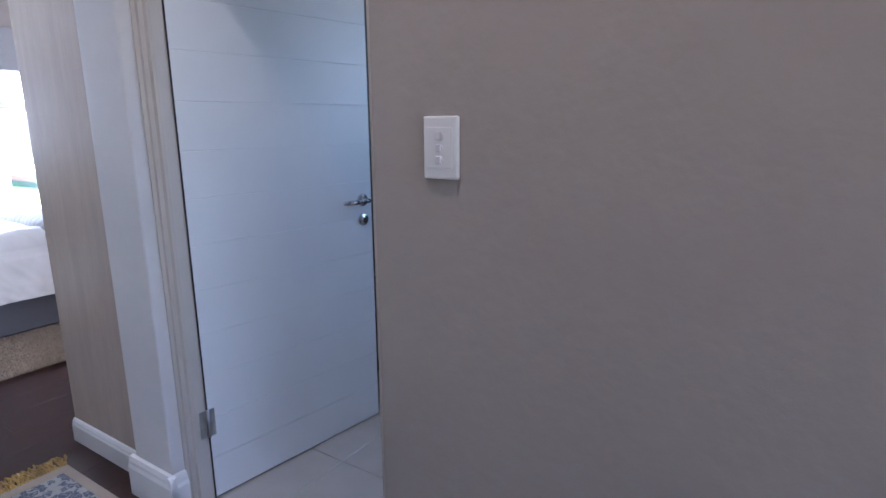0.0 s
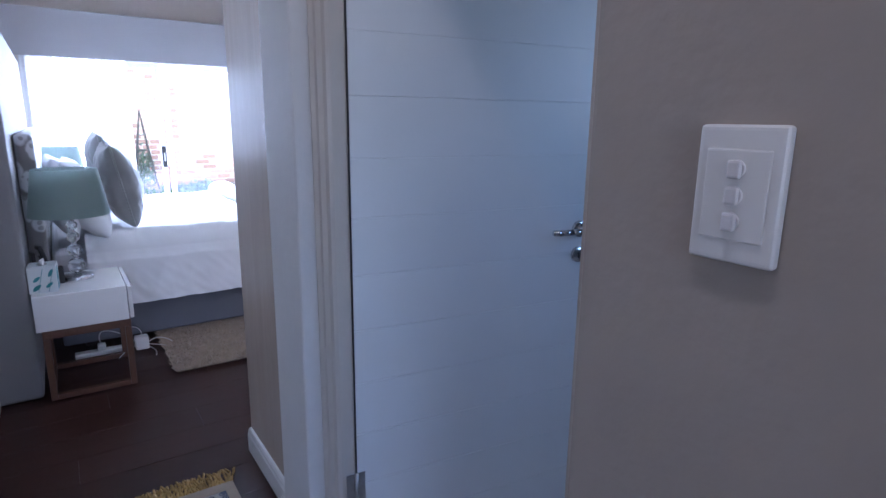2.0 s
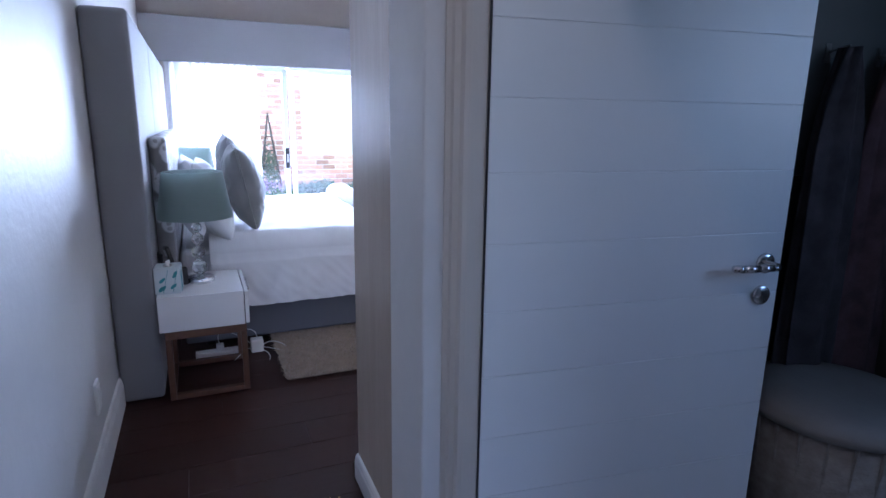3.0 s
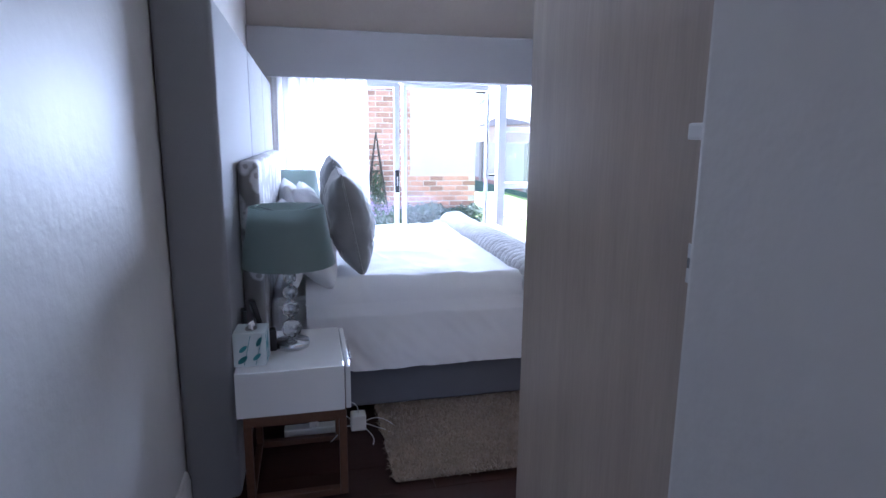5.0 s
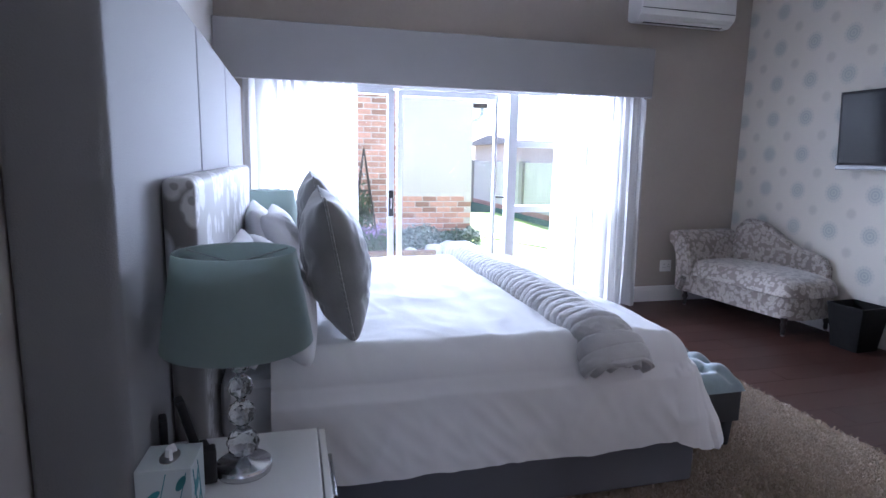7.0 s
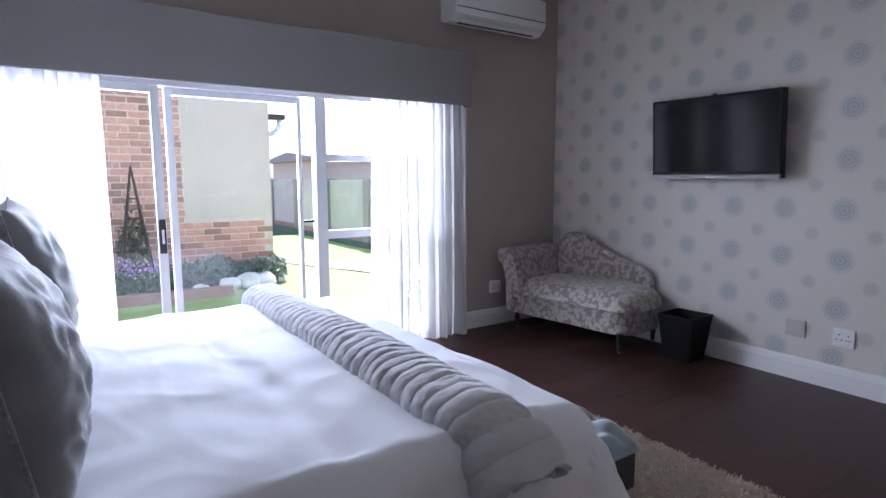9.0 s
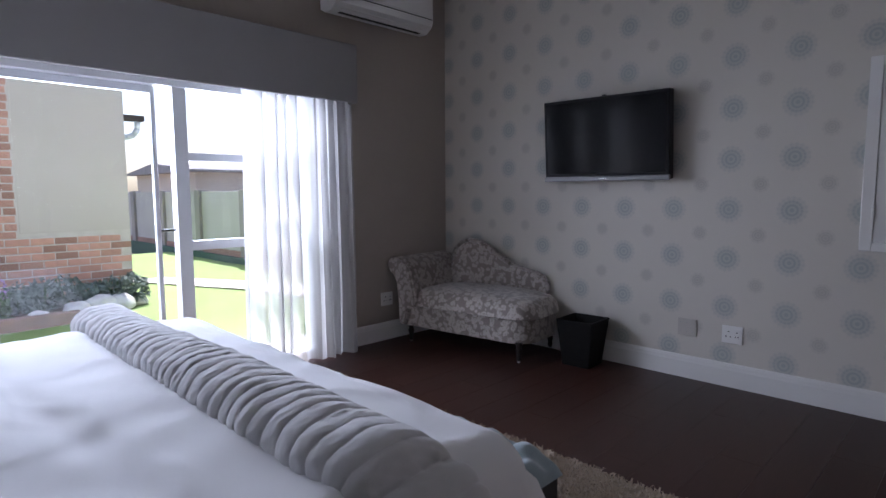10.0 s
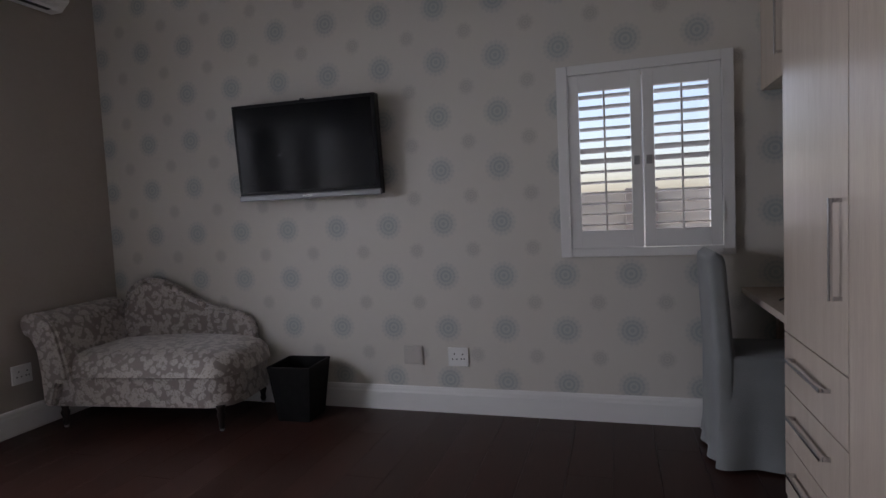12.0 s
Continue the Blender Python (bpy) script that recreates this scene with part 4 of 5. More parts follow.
def nightstand(m):
    t = thing("nightstand", "gloss white nightstand with one drawer on a walnut frame", "nightstand", m, "nightstands beside the bed")
    w, d = 0.44, 0.40
    part("body", box(-w / 2, 0, 0.345, w / 2, d - 0.022, 0.515, 0.004), M["gloss_white"], t)
    dr = part("drawer_front", box(-w / 2, d - 0.018, 0.35, w / 2, d, 0.510, 0.003), M["gloss_white"], t)
    part("pull", box(-0.10, d, 0.478, 0.10, d + 0.012, 0.496, 0.003), M["chrome"], dr, "slim chrome pull")
    for x in (-1, 1):
        for y in (0.02, d - 0.045):
            part("leg", box(x * (w / 2 - 0.005), y, 0, x * (w / 2 - 0.035), y + 0.028, 0.305, 0.003), M["walnut"], t)
        part("side_rail", box(x * (w / 2 - 0.005), 0.048, 0, x * (w / 2 - 0.035), d - 0.045, 0.026, 0.003), M["walnut"], t)
        part("side_rail", box(x * (w / 2 - 0.004), 0.02, 0.306, x * (w / 2 - 0.036), d - 0.017, 0.344, 0.003), M["walnut"], t)
    for y in (0.02, d - 0.045):
        part("cross_rail", box(-w / 2 + 0.036, y, 0.306, w / 2 - 0.036, y + 0.028, 0.343, 0.003), M["walnut"], t)
    part("cross_rail", box(-w / 2 + 0.036, 0.02, 0, w / 2 - 0.036, 0.046, 0.026, 0.003), M["walnut"], t)
    return t


nightstand(pose(-3.77, 1.358, 0.006))
nightstand(pose(-6.28, 1.358, 0.006))


def table_lamp(m):
    t = thing("table_lamp", "duck-egg drum table lamp on stacked crystal balls", "lamp", m, "bedside lamps")
    part("base", lathe([(0.066, 0), (0.068, 0.006), (0.068, 0.020), (0.064, 0.024), (0.02, 0.026), (0.014, 0.034), (0.0, 0.034)], 36), M["chrome"], t, "round chrome foot", True)
    z = 0.034
    for r in (0.040, 0.034, 0.030, 0.026):
        bm = bmesh.new()
        bmesh.ops.create_icosphere(bm, subdivisions=2, radius=r, matrix=Matrix.Translation((0, 0, z + r)))
        part("crystal_ball", bm, M["crystal"], t, "faceted clear crystal ball")
        z += 2 * r
        part("collar", cyl(0.010, 0.010, 0.008, pose(0, 0, z - 0.004), 14), M["chrome"], t)
        z += 0.003
    part("stem", cyl(0.005, 0.005, 0.10, pose(0, 0, z), 10), M["chrome"], t)
    z0, z1 = 0.330, 0.552
    bm = lathe([(0.174, z0), (0.138, z1), (0.1365, z1 + 0.001), (0.1725, z0 - 0.001)], 64)
    bmesh.ops.delete(bm, geom=[f for f in bm.faces if len(f.verts) > 4], context='FACES_ONLY')
    s = part("shade", bm, M["shade"], t, "tapered duck-egg fabric shade", True)
    bm = lathe([(0.1705, z0 + 0.001), (0.1355, z1 - 0.001)], 64)
    bmesh.ops.delete(bm, geom=[f for f in bm.faces if len(f.verts) > 4], context='FACES_ONLY')
    part("lining", bm, M["shade_in"], s, "shade lining tinted pale cyan for daylight glowing through", True)
    for k in range(3):
        a = k * 2.094
        part("spoke", rod((0, 0, z1 - 0.03), (0.1355 * math.cos(a), 0.1355 * math.sin(a), z1 - 0.006), 0.002, 6), M["chrome"], s)
    part("bulb", lathe([(0.012, z0 + 0.02), (0.014, z0 + 0.05), (0.028, z0 + 0.09), (0.026, z0 + 0.115), (0.0, z0 + 0.135)], 20), M["white_plastic"], t, smooth=True)
    return t


table_lamp(pose(-3.80, 1.55, 0.521))
table_lamp(pose(-6.25, 1.555, 0.521))

tb = thing("tissue_box", "cube tissue box printed with teal leaf sprigs", "tissue box", pose(-3.665, 1.412, 0.521, 0, 0, -4))
part("carton", box(-0.056, -0.056, 0, 0.056, 0.056, 0.125, 0.002), M["tissue_box"], tb)
part("slot", lathe([(0.034, 0.1252), (0.034, 0.1262), (0.0, 0.1262)], 24), M["steel_dull"], tb).scale = (1, 0.6, 1)
part("tissue", sheet(lambda u, v: ((u - 0.5) * 0.05 * (1 - 0.4 * v), 0.012 * math.sin(u * 9) * (1 - v * 0.3), 0.124 + v * 0.022 + 0.006 * math.sin(u * 7)), 14, 5), M["tissue"], tb, smooth=True)
rr = random.Random(4)
for face in range(2):
    for k in range(7):
        a, c = rr.uniform(-0.040, 0.040), rr.uniform(0.018, 0.108)
        bm = bmesh.new()
        vs = [bm.verts.new((0.017 * math.cos(t * 0.5236) * (1.0 if t not in (0, 1, 11) else 1.1), 0, 0.0075 * math.sin(t * 0.5236))) for t in range(12)]
        bm.faces.new(vs)
        q = part("printed_leaf", bm, M["tissue_teal"], tb)
        q.matrix_basis = pose(0.0567, a, c, 0, -rr.uniform(30, 70), 90) if face == 0 else pose(a, 0.0567, c, 0, rr.uniform(30, 70), 0)
    for k in range(2):
        a = -0.02 + 0.04 * k
        if face == 0:
            part("printed_stem", rod((0.0566, a, 0.006), (0.0566, a + 0.025, 0.115), 0.0011, 5), M["tissue_teal"], tb)
        else:
            part("printed_stem", rod((a, 0.0566, 0.006), (a + 0.025, 0.0566, 0.115), 0.0011, 5), M["tissue_teal"], tb)

ph = thing("cordless_phone", "black cordless phone standing in its charger", "telephone", pose(-3.86, 1.435, 0.521, 0, 0, 200))
part("charger", box(-0.035, -0.03, 0, 0.035, 0.035, 0.045, 0.008), M["black"], ph)
hs_ = part("handset", box(-0.024, -0.011, 0, 0.024, 0.011, 0.155, 0.008), M["black"], ph)
hs_.matrix_basis = pose(0, 0.0, 0.03, -14)
part("display", box(-0.016, 0.0112, 0.105, 0.016, 0.0118, 0.138), M["steel_dull"], hs_)
for k in range(12):
    part("key", box(-0.016 + 0.012 * (k % 3), 0.0108, 0.03 + 0.015 * (k // 3), -0.008 + 0.012 * (k % 3), 0.0125, 0.038 + 0.015 * (k // 3), 0.001), M["steel_dull"], hs_)
cr = thing("remote_control", "slim black remote control standing on end", "remote control", pose(-3.80, 1.372, 0.521, 0, 6, 15))
part("body", box(-0.022, -0.009, 0.002, 0.022, 0.009, 0.165, 0.006), M["black"], cr)
dk = thing("alarm_clock", "small black bedside clock", "clock", pose(-3.765, 1.462, 0.521, 0, 0, 10))
part("body", box(-0.02, -0.03, 0, 0.02, 0.03, 0.085, 0.006), M["black"], dk)

# power strip and white leads behind the nightstand
ps = thing("power_strip", "white power strip with leads on the floor", "power strip", pose(-4.05, 1.63, 0.006, 0, 0, 90))
part("body", box(-0.14, -0.028, 0, 0.12, 0.028, 0.035, 0.006), M["white_plastic"], ps)
part("plug", box(-0.03, -0.02, 0.035, 0.01, 0.02, 0.07, 0.006), M["white_plastic"], ps)
part("adaptor", box(0.155, -0.035, 0, 0.225, 0.03, 0.075, 0.008), M["white_plastic"], ps, "square white plug adaptor")
for p0, c1, c2, p1 in (((-0.01, 0, 0.065), (-0.05, 0.0, 0.18), (0.06, -0.02, 0.16), (0.16, -0.02, 0.05)), ((0.19, 0, 0.07), (0.20, -0.05, 0.15), (0.13, -0.02, 0.17), (0.10, 0.03, 0.10)),
                       ((0.22, -0.01, 0.03), (0.26, -0.03, 0.08), (0.33, -0.06, 0.06), (0.36, -0.05, 0.004)), ((0.22, 0.0, 0.02), (0.28, -0.06, 0.02), (0.32, -0.10, 0.03), (0.34, -0.11, 0.004)),
                       ((0.21, -0.03, 0.02), (0.23, -0.10, 0.03), (0.26, -0.14, 0.02), (0.24, -0.17, 0.004)), ((0.16, -0.02, 0.02), (0.12, -0.06, 0.06), (0.10, -0.10, 0.03), (0.06, -0.11, 0.004))):
    p0, c1, c2, p1 = Vector(p0), Vector(c1), Vector(c2), Vector(p1)
    bm = bmesh.new()
    last = p0
    for i in range(1, 15):
        t = i / 14
        q = p0 * (1 - t) ** 3 + 3 * c1 * t * (1 - t) ** 2 + 3 * c2 * t * t * (1 - t) + p1 * t ** 3
        rod(last, q, 0.0024, 6, bm)
        last = q
    part("lead", bm, M["white_plastic"], ps, "thin white lead", True)

# ---- chaise and bin ----
ch = thing("chaise_longue", "taupe damask chaise longue with scrolled arm and curved back", "chaise longue", pose(-6.90, 5.10, 0, 0, 0, 6.5) @ Matrix.Scale(1.05, 4))
CL, CD = 1.16, 0.56


def foot_outline(x0, x1, y0, y1, r, k=8):
    """plan of the seat with its two foot corners rounded off"""
    pts = [(x0, y0)] + [(x1 - r + r * math.sin(t / k * 1.5708), y0 + r - r * math.cos(t / k * 1.5708)) for t in range(k + 1)]
    return pts + [(x1 - r + r * math.cos(t / k * 1.5708), y1 - r + r * math.sin(t / k * 1.5708)) for t in range(k + 1)] + [(x0, y1)]


bs = part("seat_base", prism(foot_outline(0.07, CL - 0.02, 0.02, CD - 0.02, 0.15), 0.17, 'z'), M["damask"], ch)
bs.location = (0, 0, 0.13)
bm = bmesh.new()
ring = foot_outline(0.10, CL - 0.012, 0.012, CD - 0.012, 0.155)
for p, q in zip(ring, ring[1:]):
    rod((*p, 0.297), (*q, 0.297), 0.008, 8, bm)
part("welt", bm, M["damask"], ch, "corded seam round the seat", True)


def seat_fn(u, v):
    x = 0.12 + u * (CL - 0.115)
    end_ = max(0.0, (u - 0.84) / 0.16)
    half = (CD / 2) * (1 - 0.52 * end_ ** 3)
    y = CD / 2 + (2 * v - 1) * half
    e = max(0.0, 1 - abs(2 * v - 1) ** 6) ** 0.5 * max(0.0, 1 - max(0.0, 2 * u - 1) ** 9) ** 0.5
    return (x, y, 0.295 + e * (0.115 + 0.028 * math.sin(math.pi * u)))


part("seat_cushion", sheet(seat_fn, 40, 24), M["damask"], ch, smooth=True)
# scrolled arm at the head end
arm = [(0.14, 0.26), (0.10, 0.14), (0.055, 0.14), (0.05, 0.30), (0.03, 0.46), (-0.01, 0.53), (-0.045, 0.545), (-0.07, 0.575), (-0.065, 0.615), (-0.03, 0.645), (0.03, 0.655), (0.09, 0.64), (0.14, 0.60), (0.17, 0.53), (0.19, 0.44), (0.21, 0.36), (0.22, 0.28)]
part("arm", prism(arm, CD + 0.02, 'y'), M["damask"], ch, smooth=False).location = (0, -0.01, 0)
part("arm_front", prism([(a * 0.86 + 0.012, c * 0.93 + 0.028) for a, c in arm], 0.02, 'y'), M["damask"], ch).location = (0, -0.026, 0)
# back with a falling curve
knots = [(0.16, 0.58), (0.20, 0.68), (0.25, 0.73), (0.31, 0.745), (0.38, 0.735), (0.46, 0.69), (0.55, 0.625), (0.64, 0.575), (0.73, 0.55), (0.81, 0.535), (0.87, 0.505), (0.90, 0.45), (0.905, 0.37)]
top = [(CL * a, c) for a, c in knots] + [(CL * 0.905, 0.33), (CL * 0.905, 0.30), (CL * 0.125, 0.30)]
part("backrest", prism([(a, c + (0.02 if c > 0.4 else 0.0)) for a, c in top][::-1], 0.075, 'y'), M["damask"], ch, "low padded back falling away in a curve").location = (0, CD - 0.085, 0)
bm = bmesh.new()
for p, q in zip(top[:-3], top[1:-2]):
    rod((p[0], CD - 0.085, p[1] + 0.02), (q[0], CD - 0.085, q[1] + 0.02), 0.016, 8, bm)
part("back_roll", bm, M["damask"], ch, smooth=True)
for x, y in ((0.11, 0.05), (0.11, CD - 0.06), (CL - 0.10, 0.05), (CL - 0.10, CD - 0.06)):
    lg = part("leg", lathe([(0.012, 0.012), (0.018, 0.03), (0.014, 0.05), (0.024, 0.085), (0.016, 0.105), (0.026, 0.13), (0.026, 0.14)], 18), M["dark_leg"], ch, "dark turned wooden leg", True)
    lg.matrix_basis = pose(x, y, 0)
    part("castor", lathe([(0.008, 0), (0.013, 0.005), (0.011, 0.013)], 14), M["steel_dull"], lg)

bi = thing("waste_bin", "square black woven waste-paper bin, tapering down", "waste bin", pose(-5.47, 5.57, 0, 0, 0, 3))
for k in range(4):
    bm = bmesh.new()
    a, c, hh = 0.098, 0.132, 0.315
    o = [(-a, -a, 0), (a, -a, 0), (c, -c, hh), (-c, -c, hh)]
    i_ = [(-a, -a + 0.008, 0), (a, -a + 0.008, 0), (c, -c + 0.008, hh), (-c, -c + 0.008, hh)]
    f0, f1 = [bm.verts.new(p) for p in o], [bm.verts.new(p) for p in i_]
    bm.faces.new(f0)
    bm.faces.new(f1[::-1])
    for j in range(4):
        bm.faces.new((f0[j], f1[j], f1[(j + 1) % 4], f0[(j + 1) % 4]))
    bmesh.ops.recalc_face_normals(bm, faces=bm.faces)
    part("side", bm, M["bin"], bi).matrix_basis = pose(0, 0, 0, 0, 0, 90 * k)
    part("rim", box(-0.134, -0.136, 0.310, 0.134, -0.122, 0.322, 0.004), M["bin"], bi).matrix_basis = pose(0, 0, 0, 0, 0, 90 * k)
part("bottom", box(-0.098, -0.098, 0.002, 0.098, 0.098, 0.010), M["bin"], bi)

# ---- wardrobes, desk, chair ----


def bar_handle(parent, x, a, c, vertical):
    """Square chrome bow handle on a front that faces -x; a, c: its two fixings as (y, z)."""
    h = part("handle", box(x - 0.032, a[0] - 0.006, a[1] - 0.006, x - 0.022, c[0] + 0.006, c[1] + 0.006, 0.002), M["chrome"], parent, "square chrome bow handle")
    for p in (a, c):
        part("post", box(x - 0.022, p[0] - 0.006, p[1] - 0.006, x, p[0] + 0.006, p[1] + 0.006, 0.001), M["chrome"], h)


def wardrobe(y0, y1, x, back, drawers, label, ztop=2.45):
    t = thing("wardrobe", label, "wardrobe", group="built-in wardrobes")
    part("carcass", box(x + 0.022, y0, 0.0, back, y1, ztop, 0.001), M["melamine"], t)
    z = 0.08
    part("plinth", box(x + 0.006, y0 + 0.002, 0.0, x + 0.02, y1 - 0.002, z - 0.004), M["melamine"], t)
    for k in range(drawers):
        z1 = z + (0.675 - 0.08) / 3
        d = part("drawer", box(x, y0 + 0.002, z + 0.002, x + 0.018, y1 - 0.002, z1 - 0.002, 0.0015), M["melamine"], t)
        zh = z1 - 0.075
        bar_handle(d, x, (y0 + 0.13, zh), (y1 - 0.13, zh), False)
        z = z1
    d = part("door", box(x, y0 + 0.002, z + 0.002, x + 0.018, y1 - 0.002, ztop - 0.004, 0.0015), M["melamine"], t)
    if drawers:
        bar_handle(d, x, (y0 + 0.045, 0.875), (y0 + 0.045, 1.135), True)
    else:
        bar_handle(d, x, (y0 + 0.06, 1.0), (y0 + 0.06, 1.26), True)
    return t


wardrobe(4.36, 4.945, -3.12, -2.06, 3, "light wood wardrobe with three drawers and chrome handles")
wardrobe(3.62, 4.358, -3.12, -2.06, 0, "light wood full-height wardrobe with a chrome handle")
hw_ = thing("wardrobe", "light wood wardrobe end panel facing the passage", "wardrobe", group="built-in wardrobes")
part("end_panel", box(-2.655, 2.058, 0.0, -2.072, 2.0695, 2.45, 0.0015), M["melamine"], hw_)
part("carcass", box(-2.635, 2.07, 0.0, -2.06, 3.61, 2.45), M["melamine"], hw_)
for y0, y1 in ((2.052, 2.56), (2.563, 3.08), (3.083, 3.60)):
    d = part("door", box(-2.656, y0 + 0.018, 0.085, -2.638, y1, 2.446, 0.0015), M["melamine"], hw_)
    bar_handle(d, -2.656, (y0 + 0.08, 1.0), (y0 + 0.08, 1.26), True)

dsk = thing("desk", "light wood built-in desk in the corner alcove", "desk")
part("desktop", box(-3.10, 4.948, 0.685, -2.06, 5.768, 0.715, 0.002), M["melamine"], dsk)
part("back_panel", box(-2.09, 4.948, 0.0, -2.062, 5.768, 0.684), M["melamine"], dsk)
part("side_panel", box(-2.95, 5.735, 0.0, -2.095, 5.766, 0.684), M["melamine"], dsk)
uc = thing("wall_cupboard", "light wood cupboard above the desk", "cupboard")
part("body", box(-2.985, 4.948, 1.655, -2.06, 5.766, 2.45, 0.001), M["melamine"], uc)
for y0, y1 in ((4.95, 5.356), (5.36, 5.764)):
    d = part("door", box(-3.005, y0, 1.655, -2.987, y1, 2.446, 0.0015), M["melamine"], uc)
bar_handle(d, -3.005, (5.40, 1.75), (5.40, 2.01), True)
lead = thing("black_lead", "black lead lying on the desk", "cable", pose(-2.92, 5.33, 0.715))
bm = bmesh.new()
lp = [(-0.12 + 0.03 * k, 0.02 * math.sin(k * 1.3), 0.006 + 0.02 * max(0, math.sin(k * 0.8)) * 0.6) for k in range(12)]
for p, q in zip(lp, lp[1:]):
    rod(p, q, 0.004, 6, bm)
part("cable", bm, M["black"], lead, smooth=True)

cq = thing("desk_chair", "blue-grey slip-covered dining chair, cover darkened for shade, tucked under the desk", "chair", pose(-3.285, 5.275, 0) @ Matrix.Diagonal((1, 0.86, 1, 1)))


def cover(u, v):
    """Skirt hanging round the seat with flared corners."""
    per = u * 4
    s, f = int(per) % 4, per % 1
    a, c = ((f, 0), (1, f), (1 - f, 1), (0, 1 - f))[s]
    fl = (1 - v) ** 1.5 * (0.040 + 0.022 * math.sin(u * 62.83) * (0.4 + 0.6 * abs(math.cos(u * 12.566))))
    ox, oy = (a - 0.5) * 2, (c - 0.5) * 2
    return (0.02 + a * 0.46 + ox * fl, 0.02 + c * 0.44 + oy * fl, 0.012 + v * 0.46)


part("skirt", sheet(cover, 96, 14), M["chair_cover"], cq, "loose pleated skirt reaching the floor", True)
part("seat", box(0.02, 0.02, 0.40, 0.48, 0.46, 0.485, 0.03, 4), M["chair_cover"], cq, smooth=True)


def backrest(u, v):
    an = u * 6.283
    z = 0.03 + v * 0.90
    th_, w_ = 0.040 + 0.01 * (1 - v), 0.225 + 0.02 * (1 - v) ** 2
    ca, sa = math.cos(an), math.sin(an)
    cap = max(0.0, 1 - max(0, (v - 0.94) / 0.06) ** 2) ** 0.5
    return (0.03 + th_ * math.copysign(abs(ca) ** 0.5, ca) * cap - 0.055 * max(0, v - 0.5), 0.24 + w_ * math.copysign(abs(sa) ** 0.35, sa) * (0.9 + 0.1 * cap), z)


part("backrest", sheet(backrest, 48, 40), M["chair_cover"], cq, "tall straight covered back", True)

# key holder on the wardrobe's end panel
kh = thing("key_holder", "small white holder with a key ring and black tag", "key holder", pose(-2.088, 2.057, 1.36))
part("bracket", box(-0.048, -0.022, -0.03, 0.012, 0, -0.012, 0.003), M["white_plastic"], kh)
part("back_plate", box(-0.04, -0.008, -0.012, 0.012, 0, 0.05, 0.003), M["white_plastic"], kh)
part("hook", rod((-0.02, -0.014, -0.03), (-0.02, -0.014, -0.13), 0.0025, 8), M["steel_dull"], kh)
tg = part("tag", lathe([(0.0, 0), (0.024, 0.003), (0.026, 0.008), (0.022, 0.013), (0.0, 0.015)], 24), M["black"], kh, "black oval key tag", True)
tg.matrix_basis = pose(-0.02, -0.003, -0.165, 90) @ Matrix.Diagonal((0.75, 1.45, 1, 1))
for z in (-0.150, -0.178):
    part("label", box(-0.032, -0.0195, z - 0.008, -0.008, -0.0185, z + 0.008), M["tag_label"], kh, "white paper label")

# ---- bathroom contents ----
bk = thing("laundry_basket", "tall white wicker laundry basket with a cloth-lined lid", "laundry basket", pose(-1.76, 3.34, 0.0) @ Matrix.Diagonal((1.18, 1.18, 0.91, 1)))
bm = lathe([(0.17, 0.003), (0.19, 0.10), (0.205, 0.30), (0.215, 0.53), (0.205, 0.53), (0.16, 0.012)], 40)
part("body", bm, M["wicker"], bk, smooth=True)
for k in range(24):
    a = k * math.tau / 24
    part("stake", rod((0.172 * math.cos(a), 0.172 * math.sin(a), 0.004), (0.217 * math.cos(a), 0.217 * math.sin(a), 0.53), 0.005, 6), M["wicker"], bk)
part("lid", lathe([(0.225, 0.53), (0.228, 0.56), (0.21, 0.585), (0.12, 0.60), (0.0, 0.60)], 40), M["liner"], bk, "cloth-covered lid", True)
for y0, mm, lab in ((3.47, "dark_cloth", "dark robe hanging on the bathroom wall"), (3.73, "red_cloth", "maroon robe hanging on the bathroom wall")):
    def robe(u, v, y0=y0):
        an = u * math.tau
        sh = 1 - 0.75 * max(0.0, (v - 0.72) / 0.28) ** 2
        w = (0.10 + 0.035 * (1 - v) + 0.016 * math.sin(an * 6 + v * 3 + y0 * 9)) * sh
        return (-1.972 + (0.052 + 0.012 * math.sin(an * 5 + 2)) * math.cos(an) * (1.1 - 0.5 * v), y0 + w * math.sin(an), 0.30 + v * 1.27)
    rb = part("hanging_robe", sheet(robe, 60, 30), M[mm], smooth=True)
    tagged(rb, lab, "robe", "robes on the bathroom wall")
for y0 in (3.47, 3.73):
    hk = thing("wall_hook", "small steel wall hook holding a robe", "hook", pose(-2.044, y0, 1.56), "hooks in the bathroom")
    part("plate", box(0.0, -0.012, -0.03, 0.004, 0.012, 0.03, 0.001), M["steel_dull"], hk)
    part("arm", rod((0.002, 0, 0.0), (0.07, 0, 0.018), 0.004, 8), M["steel_dull"], hk)

# ---- rugs ----
rug = thing("persian_rug", "small blue and cream patterned rug with gold fringe", "rug", pose(-2.47, 1.36, 0.0))
part("woven_field", box(0.0, 0, 0.001, 1.25, 0.57, 0.010, 0.002), M["rug_print"], rug)
part("border", box(-0.001, -0.001, 0.0015, 0.05, 0.571, 0.0112, 0.001), M["edging"], rug, "cream border band")
part("border", box(0.05, 0.535, 0.0015, 1.25, 0.571, 0.0112, 0.001), M["edging"], rug, "cream border band")
rr = random.Random(3)
bm = bmesh.new()
